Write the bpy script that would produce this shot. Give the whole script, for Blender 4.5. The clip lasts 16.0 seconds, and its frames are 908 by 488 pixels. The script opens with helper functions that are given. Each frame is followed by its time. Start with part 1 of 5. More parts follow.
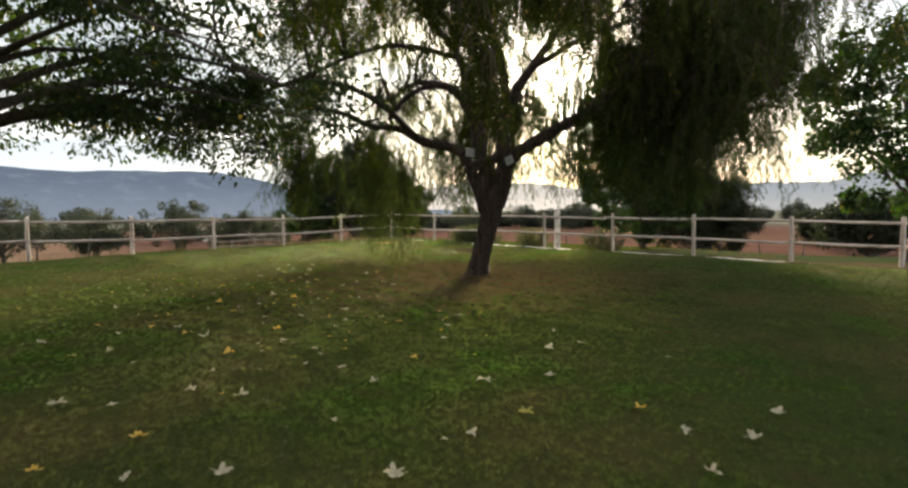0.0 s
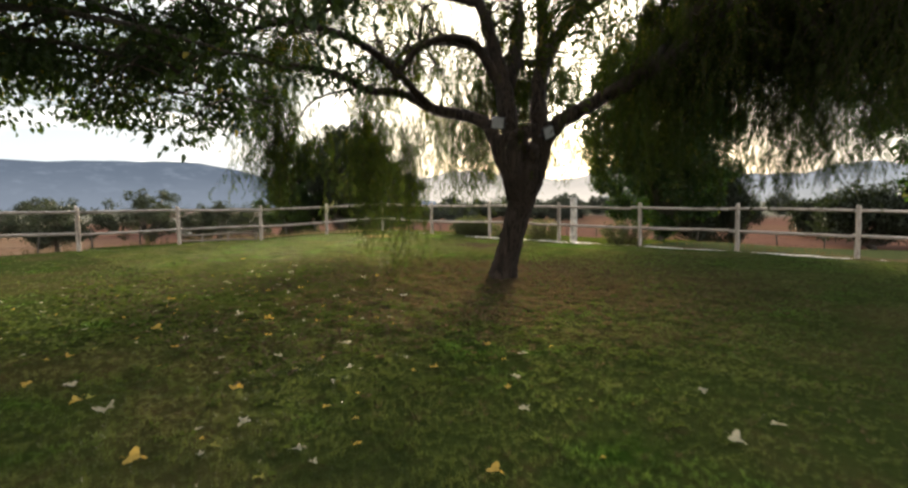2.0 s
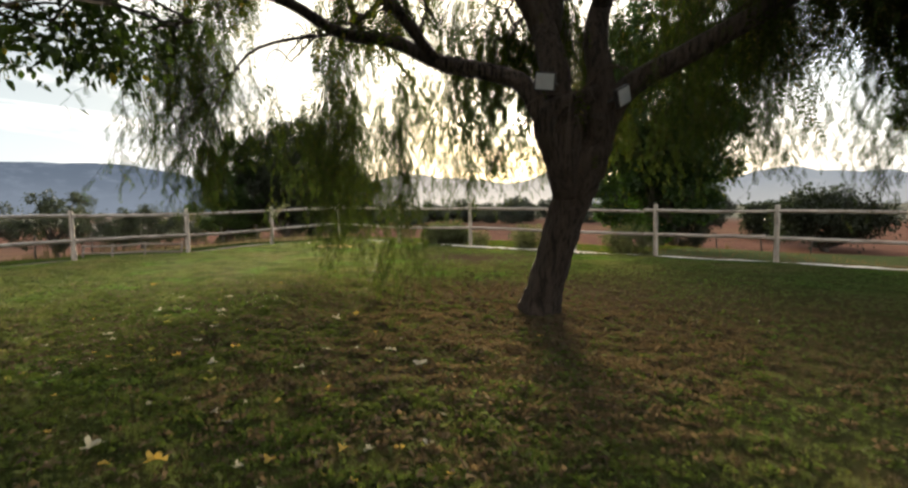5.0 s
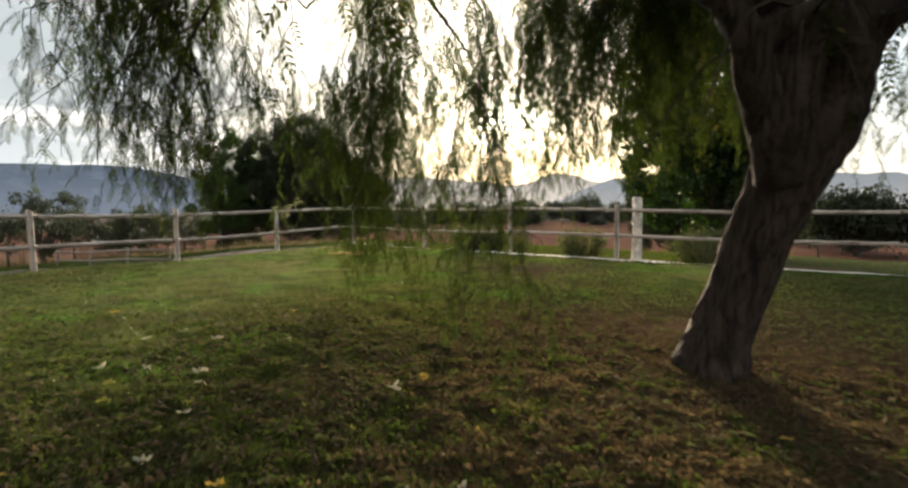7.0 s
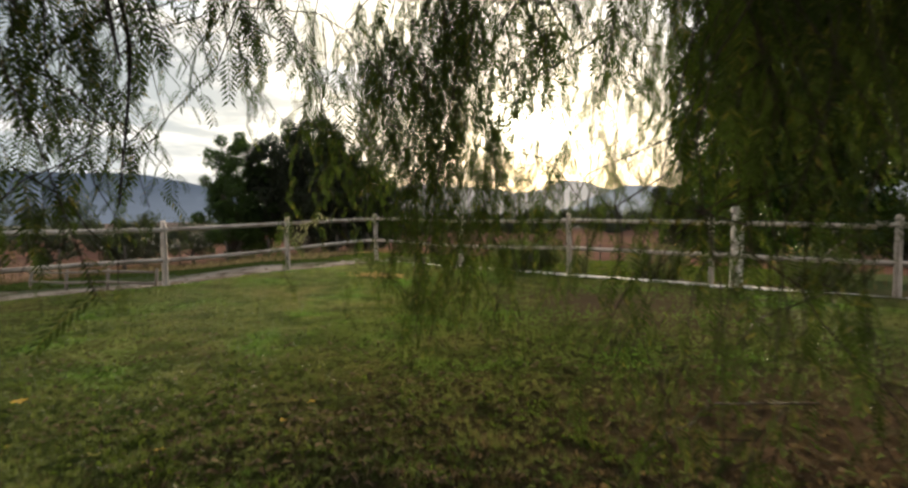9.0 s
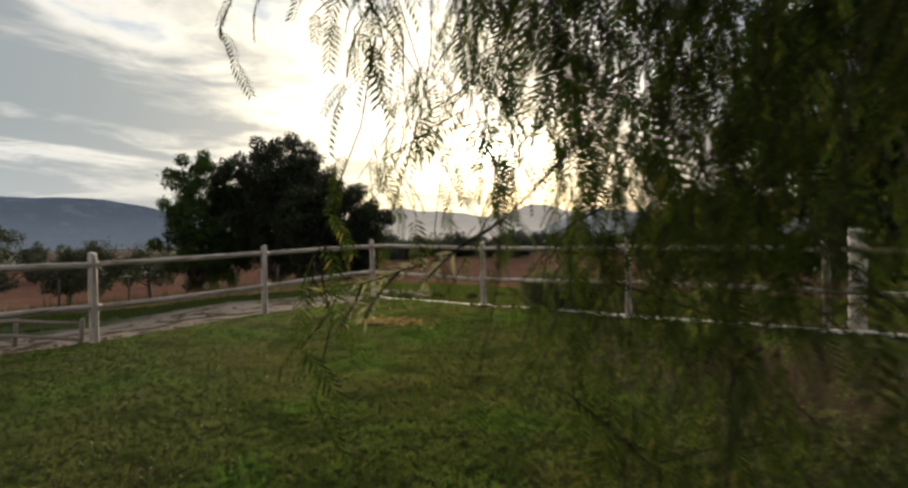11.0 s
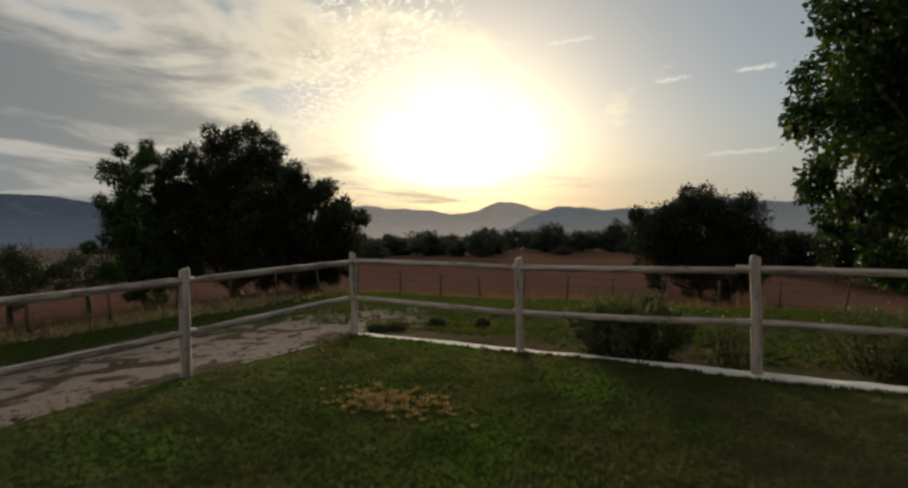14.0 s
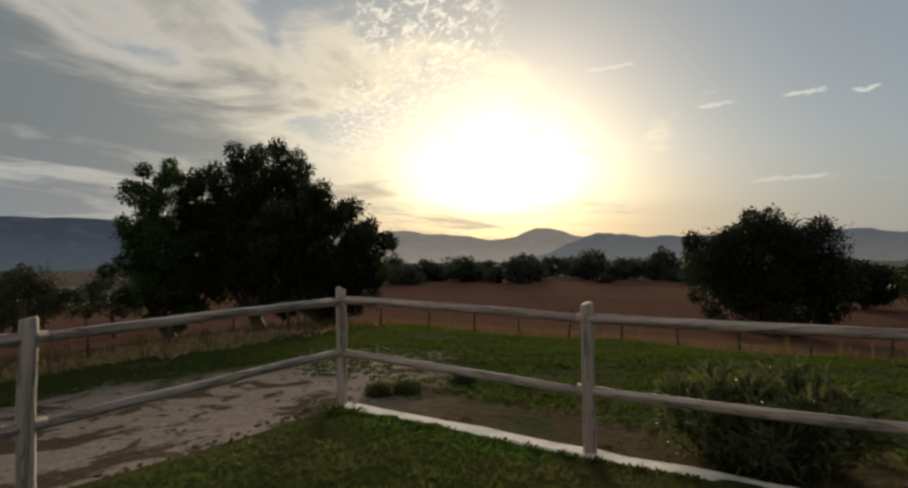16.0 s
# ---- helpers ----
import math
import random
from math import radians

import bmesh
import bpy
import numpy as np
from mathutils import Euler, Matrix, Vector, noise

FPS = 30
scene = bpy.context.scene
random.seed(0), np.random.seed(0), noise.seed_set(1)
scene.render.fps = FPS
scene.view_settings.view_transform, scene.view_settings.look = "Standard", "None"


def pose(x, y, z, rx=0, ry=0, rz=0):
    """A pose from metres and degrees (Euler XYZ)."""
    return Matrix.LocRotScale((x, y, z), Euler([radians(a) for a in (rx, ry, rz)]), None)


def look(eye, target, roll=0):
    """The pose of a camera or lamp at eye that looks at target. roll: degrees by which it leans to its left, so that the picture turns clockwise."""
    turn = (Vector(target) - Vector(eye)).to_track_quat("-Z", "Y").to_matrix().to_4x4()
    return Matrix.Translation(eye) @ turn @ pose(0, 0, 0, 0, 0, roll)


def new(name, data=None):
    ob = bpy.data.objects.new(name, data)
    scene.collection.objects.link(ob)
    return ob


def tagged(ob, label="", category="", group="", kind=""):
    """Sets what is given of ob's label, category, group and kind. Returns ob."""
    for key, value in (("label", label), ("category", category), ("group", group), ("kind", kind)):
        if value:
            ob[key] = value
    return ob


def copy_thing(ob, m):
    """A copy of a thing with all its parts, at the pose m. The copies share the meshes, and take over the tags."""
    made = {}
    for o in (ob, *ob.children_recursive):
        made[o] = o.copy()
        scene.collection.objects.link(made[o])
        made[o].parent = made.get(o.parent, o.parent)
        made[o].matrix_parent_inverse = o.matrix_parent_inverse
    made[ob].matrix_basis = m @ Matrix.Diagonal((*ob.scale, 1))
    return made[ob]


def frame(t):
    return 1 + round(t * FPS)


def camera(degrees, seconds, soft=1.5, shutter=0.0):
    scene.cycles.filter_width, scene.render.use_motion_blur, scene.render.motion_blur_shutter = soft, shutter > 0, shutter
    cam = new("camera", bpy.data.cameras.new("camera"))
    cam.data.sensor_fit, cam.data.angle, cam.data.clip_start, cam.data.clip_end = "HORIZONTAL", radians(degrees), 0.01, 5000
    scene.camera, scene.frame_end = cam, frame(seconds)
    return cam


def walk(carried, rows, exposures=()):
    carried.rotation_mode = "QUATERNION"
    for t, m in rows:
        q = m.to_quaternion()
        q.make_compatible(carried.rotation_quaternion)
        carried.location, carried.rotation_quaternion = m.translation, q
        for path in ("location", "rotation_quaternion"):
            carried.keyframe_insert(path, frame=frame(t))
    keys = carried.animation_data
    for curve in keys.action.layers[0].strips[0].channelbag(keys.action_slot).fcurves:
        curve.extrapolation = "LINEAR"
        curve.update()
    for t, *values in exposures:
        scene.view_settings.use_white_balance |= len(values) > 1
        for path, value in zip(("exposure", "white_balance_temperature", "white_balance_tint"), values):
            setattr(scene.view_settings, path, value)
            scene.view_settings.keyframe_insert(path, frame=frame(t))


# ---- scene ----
cam = camera(82.0, 16.0, soft=2.5, shutter=0.35)
PATH = [
    (0, (17.443, -14.206, 1.242), (16.056, -12.771, 1.108), -0.6),
    (0.5, (16.949, -13.925, 1.203), (15.576, -12.477, 1.068), -0.4),
    (1, (16.461, -13.603, 1.191), (15.099, -12.147, 1.038), -0.0),
    (1.5, (16.029, -13.364, 1.182), (14.677, -11.9, 1.016), -0.1),
    (2, (15.54, -13.078, 1.176), (14.202, -11.601, 1.008), -0.6),
    (2.5, (15.156, -12.824, 1.186), (13.83, -11.336, 1.024), -0.8),
    (3, (14.785, -12.595, 1.187), (13.48, -11.088, 1.02), -0.9),
    (3.5, (14.337, -12.282, 1.167), (13.064, -10.749, 1.001), -0.9),
    (6, (12.253, -11.01, 1.123), (11.096, -9.386, 0.969), -0.6),
    (6.5, (11.705, -10.643, 1.1), (10.535, -9.029, 0.943), -0.7),
    (7, (11.212, -10.298, 1.079), (10.024, -8.696, 0.931), -0.6),
    (7.5, (10.727, -9.984, 1.092), (9.521, -8.395, 0.947), -0.6),
    (8, (10.316, -9.693, 1.103), (9.093, -8.116, 0.958), -0.7),
    (8.5, (9.853, -9.343, 1.141), (8.622, -7.773, 1.004), -0.7),
    (11, (7.266, -7.763, 1.203), (6.141, -6.109, 1.172), -1.0),
    (11.5, (6.748, -7.508, 1.246), (5.598, -5.872, 1.216), -0.4),
    (12, (6.345, -7.273, 1.268), (5.179, -5.649, 1.21), -0.9),
    (12.5, (5.923, -7.029, 1.283), (4.777, -5.392, 1.196), -1.0),
    (13, (5.572, -6.582, 1.286), (4.482, -4.908, 1.184), -0.8),
    (13.5, (5.291, -6.114, 1.352), (4.249, -4.409, 1.27), -0.7),
    (14, (5.043, -5.666, 1.409), (4.021, -3.947, 1.367), -1.1),
    (14.5, (4.778, -5.123, 1.45), (3.752, -3.406, 1.453), -0.8),
    (15, (4.49, -4.677, 1.458), (3.44, -2.975, 1.491), -0.7),
    (15.5, (4.219, -4.191, 1.444), (3.132, -2.512, 1.488), -0.6),
    (16, (3.921, -3.667, 1.432), (2.78, -2.025, 1.49), -0.5),
]
walk(cam, [(t, look(eye, target, roll)) for t, eye, target, roll in PATH],
     [(0, 2.15), (3.5, 2.2), (6, 1.95), (8.5, 1.75), (10, 1.45), (11, 1.05), (12, 0.45), (13, 0.17), (16, 0.1)])

# ---- world and sun ----
SUN_YAW, SUN_UP, GLOW_UP = 29.8, 9.0, 10.0
sun_dir = Vector((-math.sin(radians(SUN_YAW)) * math.cos(radians(SUN_UP)), math.cos(radians(SUN_YAW)) * math.cos(radians(SUN_UP)), math.sin(radians(SUN_UP))))

glow_dir = Vector((-math.sin(radians(SUN_YAW)) * math.cos(radians(GLOW_UP)), math.cos(radians(SUN_YAW)) * math.cos(radians(GLOW_UP)), math.sin(radians(GLOW_UP))))


class Nodes:
    """Short hand for node trees."""

    def __init__(self, tree):
        self.t = tree
        self.t.nodes.clear()

    def add(self, kind, inputs=None, **props):
        n = self.t.nodes.new(kind)
        for k, v in props.items():
            setattr(n, k, v)
        for k, v in (inputs or {}).items():
            if isinstance(v, bpy.types.NodeSocket):
                self.t.links.new(v, n.inputs[k])
            else:
                n.inputs[k].default_value = v
        return n

    def math(self, op, a, b=0.0, c=0.0, clamp=False):
        return self.add("ShaderNodeMath", {0: a, 1: b, 2: c}, operation=op, use_clamp=clamp).outputs[0]

    def vmath(self, op, a, b=(0, 0, 0)):
        n = self.add("ShaderNodeVectorMath", {0: a, 1: b}, operation=op)
        return n.outputs["Value"] if op in ("DOT_PRODUCT", "LENGTH") else n.outputs[0]

    def mix(self, f, a, b, blend="MIX"):
        n = self.add("ShaderNodeMix", data_type="RGBA", blend_type=blend)
        for k, v in ((0, f), (6, a), (7, b)):
            if isinstance(v, bpy.types.NodeSocket):
                self.t.links.new(v, n.inputs[k])
            else:
                n.inputs[k].default_value = v if k == 0 else (*v, 1)[:4]
        return n.outputs[2]

    def noise(self, vec, scale, detail=4.0, rough=0.55, distort=0.0):
        return self.add("ShaderNodeTexNoise", {"Vector": vec, "Scale": scale, "Detail": detail, "Roughness": rough, "Distortion": distort}).outputs["Fac"]

    def ramp(self, fac, stops):
        n = self.add("ShaderNodeValToRGB", {0: fac})
        e = n.color_ramp.elements
        while len(e) < len(stops):
            e.new(0.5)
        for el, (p, c) in zip(e, stops):
            el.position, el.color = p, (*c, 1) if isinstance(c, tuple) else (c, c, c, 1)
        return n.outputs[0]

    def span(self, v, a, b, lo=0.0, hi=1.0):
        return self.add("ShaderNodeMapRange", {0: v, 1: a, 2: b, 3: lo, 4: hi}, interpolation_type="SMOOTHSTEP").outputs[0]


def make_world():
    world = bpy.data.worlds.new("evening_sky")
    scene.world = world
    world.use_nodes = True
    n = Nodes(world.node_tree)
    d = n.add("ShaderNodeTexCoord").outputs["Generated"]
    sky = n.add("ShaderNodeTexSky", sky_type="NISHITA", sun_disc=False, sun_elevation=radians(SUN_UP), sun_rotation=radians(-SUN_YAW), air_density=1.0, dust_density=1.6, ozone_density=2.0)
    z = n.add("ShaderNodeSeparateXYZ", {0: d}).outputs[2]
    s = n.math("MAXIMUM", n.vmath("DOT_PRODUCT", d, tuple(glow_dir)), 0.0)
    # cloud sheets, laid on a plane overhead
    p = n.vmath("SCALE", d)
    p.node.inputs["Scale"].default_value = 1.0
    n.t.links.new(n.math("DIVIDE", 1.0, n.math("ADD", n.math("MAXIMUM", z, 0.0), 0.10)), p.node.inputs["Scale"])
    p = n.add("ShaderNodeMapping", {0: p, 2: (0, 0, radians(25)), 3: (1.0, 0.8, 0.25)}).outputs[0]
    big = n.noise(n.vmath("ADD", p, (3.1, 1.7, 0.4)), 1.0, 4, 0.5, 0.9)
    fine = n.noise(p, 3.6, 7, 0.6, 1.2)
    side = n.vmath("DOT_PRODUCT", d, (-math.cos(radians(SUN_YAW)), -math.sin(radians(SUN_YAW)), 0.0))
    body = n.math("ADD", n.math("ADD", big, n.math("MULTIPLY", n.math("SUBTRACT", fine, 0.3), 0.25)), n.math("MULTIPLY", side, 0.33))
    # a clear stretch to the right of the sun
    body = n.math("SUBTRACT", body, n.span(n.vmath("DOT_PRODUCT", d, (-0.214, 0.887, 0.408)), 0.985, 0.998, 0.0, 0.22))
    mask = n.span(body, 0.55, 0.70)
    thick = n.span(body, 0.62, 0.86)
    near = n.math("POWER", s, 9.0)
    base = n.mix(0.55, n.mix(1.0, sky.outputs[0], (0.085, 0.085, 0.085), "MULTIPLY"), (0.308, 0.328, 0.332))
    bright = n.mix(near, (0.505, 0.475, 0.435), (1.05, 0.92, 0.62))
    dark = n.mix(near, (0.160, 0.178, 0.182), (0.46, 0.41, 0.33))
    cloud = n.mix(thick, bright, dark)
    ripple = 0.0
    for way, lo, hi in (((-0.559, 0.722, 0.407), 0.986, 0.998), ((-0.659, 0.71, 0.25), 0.993, 0.9995)):
        ripple = n.math("MAXIMUM", ripple, n.span(n.vmath("DOT_PRODUCT", d, way), lo, hi))
    ripple = n.math("MULTIPLY", ripple, n.span(n.noise(n.add("ShaderNodeMapping", {0: p, 2: (0, 0, 0.5), 3: (1.0, 1.7, 1.0)}).outputs[0], 22.0, 4, 0.55, 0.6), 0.46, 0.64))
    streaks = 0.0
    for yaw, up, long, slope in ((18.0, 19.4, 0.050, 0.05), (7.9, 14.7, 0.034, 0.03), (0.6, 14.7, 0.034, -0.03), (-3.85, 14.2, 0.020, 0.02), (1.8, 7.2, 0.07, 0.0)):
        c0 = Vector((-math.sin(radians(yaw)) * math.cos(radians(up)), math.cos(radians(yaw)) * math.cos(radians(up)), math.sin(radians(up))))
        t0 = (Vector((math.cos(radians(yaw)), math.sin(radians(yaw)), 0)) + Vector((0, 0, slope))).normalized()
        o0 = c0.cross(t0).normalized()
        u0 = n.math("ABSOLUTE", n.math("SUBTRACT", n.vmath("DOT_PRODUCT", d, tuple(t0)), c0.dot(t0)))
        v0 = n.math("ABSOLUTE", n.math("ADD", n.vmath("DOT_PRODUCT", d, tuple(o0)), n.math("MULTIPLY", n.math("SUBTRACT", n.noise(d, 70.0, 4), 0.5), 0.014)))
        one = n.math("MULTIPLY", n.span(u0, long * 0.5, long, 1.0, 0.0), n.math("MULTIPLY", n.span(v0, 0.0005, 0.0050, 1.0, 0.0), n.span(n.noise(n.vmath("ADD", d, (0.3, 0.1, 0.0)), 45.0, 4, 0.6), 0.28, 0.50)))
        streaks = n.math("MAXIMUM", streaks, one)
    col = n.mix(n.math("MULTIPLY", mask, 0.9), base, cloud)
    col = n.mix(n.math("MULTIPLY", streaks, 0.7), col, (0.72, 0.70, 0.62))
    col = n.mix(n.math("MULTIPLY", ripple, 0.7), col, n.mix(near, (0.66, 0.64, 0.58), (1.1, 0.98, 0.75)))
    # low haze bank and the glow about the veiled sun
    low = n.span(z, 0.0, 0.22, 1.0, 0.0)
    col = n.mix(n.math("MULTIPLY", low, 0.75), col, n.mix(near, (0.26, 0.28, 0.29), (0.52, 0.39, 0.24)))
    # the glow is flattened by the haze it shines through
    across = n.vmath("DOT_PRODUCT", d, (math.cos(radians(SUN_YAW)), math.sin(radians(SUN_YAW)), 0.0))
    above = n.math("MULTIPLY", n.math("SUBTRACT", z, math.sin(radians(9.0))), 2.1)
    off = n.math("ADD", n.math("MULTIPLY", across, across), n.math("MULTIPLY", above, above))
    flat = n.math("MULTIPLY", n.math("MAXIMUM", n.math("SUBTRACT", 1.0, n.math("MULTIPLY", off, 0.5)), 0.0), n.math("GREATER_THAN", s, 0.5))
    g1 = n.math("MULTIPLY", n.math("POWER", s, 30.0), 0.34)
    g2 = n.math("MULTIPLY", n.math("POWER", flat, 165.0), 1.75)
    g3 = n.math("MULTIPLY", n.math("POWER", flat, 1800.0), 9.0)
    streak = n.span(n.noise(n.add("ShaderNodeMapping", {0: d, 3: (2.0, 2.0, 42.0)}).outputs[0], 2.2, 4), 0.42, 0.66, 0.05, 0.60)
    veil = n.mix(n.span(z, 0.086, 0.118, 1.0, 0.0), (1, 1, 1), streak)
    glow = n.mix(1.0, n.mix(n.math("POWER", s, 120.0), (1.0, 0.74, 0.36), (1.0, 0.93, 0.74)), veil, "MULTIPLY")
    # dimmed towards the zenith; unseen sky opposite the sun brightened and warmed as added fill
    col = n.mix(1.0, col, n.ramp(z, [(0.0, 1.0), (0.5, 1.0), (1.0, 0.75)]), "MULTIPLY")
    col = n.mix(1.0, col, (1.724, 1.724, 1.724), "MULTIPLY")
    toward = n.vmath("DOT_PRODUCT", d, (-math.sin(radians(SUN_YAW)), math.cos(radians(SUN_YAW)), 0.0))
    col = n.mix(1.0, col, n.ramp(n.span(toward, -0.8, 0.4), [(0.0, (1.13, 0.97, 0.86)), (1.0, 0.58)]), "MULTIPLY")
    total = n.vmath("SCALE", glow)
    n.t.links.new(n.math("ADD", g1, n.math("ADD", g2, g3)), total.node.inputs["Scale"])
    col = n.vmath("ADD", col, total)
    out = n.add("ShaderNodeOutputWorld")
    n.t.links.new(n.add("ShaderNodeBackground", {0: col, 1: 1.0}).outputs[0], out.inputs[0])


make_world()
sun = new("sun", bpy.data.lights.new("sun", "SUN"))
sun.data.energy, sun.data.angle, sun.data.color = 3.8, radians(13), (1.0, 0.80, 0.58)
sun.matrix_world = look((0, 0, 60), Vector((0, 0, 60)) - sun_dir)


# ---- materials ----
def material(name, build, rough=0.8, metal=0.0, trans=None, bump=0.0, spec=0.3, through_=0.32):
    """build(n, coords) gives (colour, height or None, roughness or None)."""
    m = bpy.data.materials.new(name)
    m.use_nodes = True
    n = Nodes(m.node_tree)
    co = n.add("ShaderNodeNewGeometry").outputs["Position"]
    col, height, r = build(n, co)
    b = n.add("ShaderNodeBsdfPrincipled", {"Roughness": rough, "Metallic": metal, "Specular IOR Level": spec})
    if isinstance(col, tuple):
        b.inputs["Base Color"].default_value = (*col, 1)
    else:
        n.t.links.new(col, b.inputs["Base Color"])
    if r is not None:
        n.t.links.new(r, b.inputs["Roughness"])
    if height is not None:
        n.t.links.new(n.add("ShaderNodeBump", {"Height": height, "Strength": 1.0, "Distance": bump}).outputs[0], b.inputs["Normal"])
    shader = b.outputs[0]
    if trans is not None:
        tr = n.add("ShaderNodeBsdfTranslucent")
        tc = n.mix(1.0, col, trans, "MULTIPLY") if not isinstance(col, tuple) else None
        n.t.links.new(tc, tr.inputs[0])
        mixer = n.add("ShaderNodeMixShader", {0: through_, 1: shader, 2: tr.outputs[0]})
        shader = mixer.outputs[0]
    n.t.links.new(shader, n.add("ShaderNodeOutputMaterial").inputs[0])
    return m


def leafy(name, dark, light, yellow=None, trans=(1.9, 2.1, 0.8), share=0.93, gloss=0.3, through_=0.32):
    def build(n, co):
        rnd = n.add("ShaderNodeNewGeometry").outputs["Random Per Island"]
        big = n.noise(co, 0.9, 3)
        c = n.mix(n.math("ADD", n.math("MULTIPLY", rnd, 0.6), n.math("MULTIPLY", big, 0.4)), dark, light)
        if yellow:
            c = n.mix(n.math("GREATER_THAN", rnd, share), c, yellow)
        return c, None, None
    return material(name, build, rough=0.55 if gloss > 0.1 else 0.95, trans=trans, spec=gloss, through_=through_)


def bark_build(dark, light, stretch=0.16, scale=13):
    def build(n, co):
        v = n.add("ShaderNodeMapping", {0: co, 2: (0.25, 0.2, 0), 3: (1, 1, stretch)}).outputs[0]
        a = n.noise(v, scale, 7, 0.66, 0.35)
        b = n.noise(co, 42, 5, 0.6, 0.4)
        crack = n.span(n.noise(n.vmath("ADD", v, (4.0, 1.0, 2.0)), scale * 2.1, 6, 0.7, 0.2), 0.34, 0.56)
        f = n.math("MULTIPLY", n.math("ADD", n.math("MULTIPLY", a, 0.7), n.math("MULTIPLY", b, 0.3)), n.math("ADD", n.math("MULTIPLY", crack, 0.6), 0.4))
        c = n.mix(n.span(f, 0.15, 0.62), dark, light)
        c = n.mix(n.span(n.noise(co, 2.3, 3), 0.45, 0.7, 0, 0.5), c, tuple(0.5 * k for k in light))
        return c, n.math("ADD", n.math("MULTIPLY", a, 0.9), n.math("MULTIPLY", crack, 0.5)), None
    return build


def grass_colour(n, co):
    """Blades that go from lush green to yellowish and dry brown in patches."""
    rnd = n.add("ShaderNodeNewGeometry").outputs["Random Per Island"]
    c = n.mix(rnd, (0.041, 0.057, 0.018), (0.064, 0.081, 0.026))
    c = n.mix(n.span(n.noise(co, 3.0, 2, 0.5), 0.44, 0.68, 0, 0.35), c, (0.105, 0.118, 0.045))
    c = n.mix(n.span(n.noise(n.vmath("ADD", co, (7.0, 3.0, 0.0)), 0.8, 4, 0.6, 0.5), 0.48, 0.68, 0, 0.75), c, (0.050, 0.110, 0.019))
    c = n.mix(n.span(n.noise(co, 0.55, 4, 0.6, 0.4), 0.46, 0.68, 0, 0.35), c, (0.108, 0.085, 0.053))
    return n.mix(n.span(n.noise(n.vmath("ADD", co, (2.0, 9.0, 0.0)), 2.2, 2, 0.5), 0.50, 0.64, 0, 0.75), c, (0.024, 0.038, 0.011))


M = {}
M["bark"] = material("pepper_bark", bark_build((0.008, 0.006, 0.005), (0.056, 0.042, 0.033)), 0.92, bump=0.03)
M["bark_grey"] = material("grey_bark", bark_build((0.03, 0.026, 0.022), (0.115, 0.10, 0.084), 0.3, 22), 0.9, bump=0.015)
M["twig"] = material("twig", lambda n, co: (n.mix(n.noise(co, 9), (0.018, 0.013, 0.009), (0.045, 0.032, 0.020)), None, None), 0.85)
M["pepper"] = leafy("pepper_leaf", (0.014, 0.018, 0.006), (0.046, 0.060, 0.016), (0.10, 0.075, 0.03), trans=(1.6, 1.85, 0.6), share=0.9, gloss=0.03, through_=0.40)
# leaves of the hanging sprays: lighter, greener copy with backlight put into the colour
M["pepper_backlit"] = leafy("backlit_pepper_leaf", (0.014, 0.019, 0.008), (0.050, 0.069, 0.023), (0.095, 0.08, 0.03), trans=(1.35, 1.6, 0.75), share=0.93, gloss=0.03, through_=0.38)
M["broad"] = leafy("broad_leaf", (0.012, 0.024, 0.008), (0.036, 0.056, 0.015), (0.20, 0.15, 0.02), share=0.985)
M["poplar"] = leafy("poplar_leaf", (0.009, 0.022, 0.004), (0.026, 0.054, 0.010), (0.10, 0.10, 0.02), share=0.96, through_=0.25)
M["oak_green"] = leafy("green_oak_leaf", (0.014, 0.030, 0.006), (0.044, 0.078, 0.015), trans=(1.3, 1.5, 0.6))
M["oak"] = leafy("oak_leaf", (0.008, 0.012, 0.006), (0.020, 0.028, 0.012), trans=(1.2, 1.3, 0.7))
M["olive"] = leafy("olive_leaf", (0.020, 0.027, 0.016), (0.048, 0.058, 0.035), trans=(1.2, 1.3, 0.8))
M["shrub"] = leafy("shrub_leaf", (0.040, 0.053, 0.028), (0.13, 0.142, 0.072), trans=(1.3, 1.4, 0.7))
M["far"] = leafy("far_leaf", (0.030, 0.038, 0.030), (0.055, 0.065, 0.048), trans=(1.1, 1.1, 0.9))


def wood_build(stretch):
    def build(n, co):
        v = n.add("ShaderNodeTexCoord").outputs["Object"]
        g = n.noise(n.add("ShaderNodeMapping", {0: v, 3: stretch}).outputs[0], 1.0, 6, 0.65, 0.4)
        big = n.noise(co, 2.1, 4)
        rnd = n.add("ShaderNodeObjectInfo").outputs["Random"]
        c = n.mix(n.span(g, 0.3, 0.7), (0.215, 0.178, 0.152), (0.535, 0.475, 0.425))
        c = n.mix(n.span(big, 0.5, 0.75, 0, 0.5), c, (0.34, 0.28, 0.22))
        c = n.mix(n.math("MULTIPLY", rnd, 0.35), c, (0.46, 0.43, 0.39))
        crack = n.span(n.math("ABSOLUTE", n.math("SUBTRACT", n.noise(n.add("ShaderNodeMapping", {0: v, 3: stretch}).outputs[0], 0.6, 3), 0.5)), 0.0, 0.025, 0.7, 0.0)
        c = n.mix(crack, c, (0.07, 0.055, 0.045))
        return c, n.math("SUBTRACT", g, crack), None
    return build


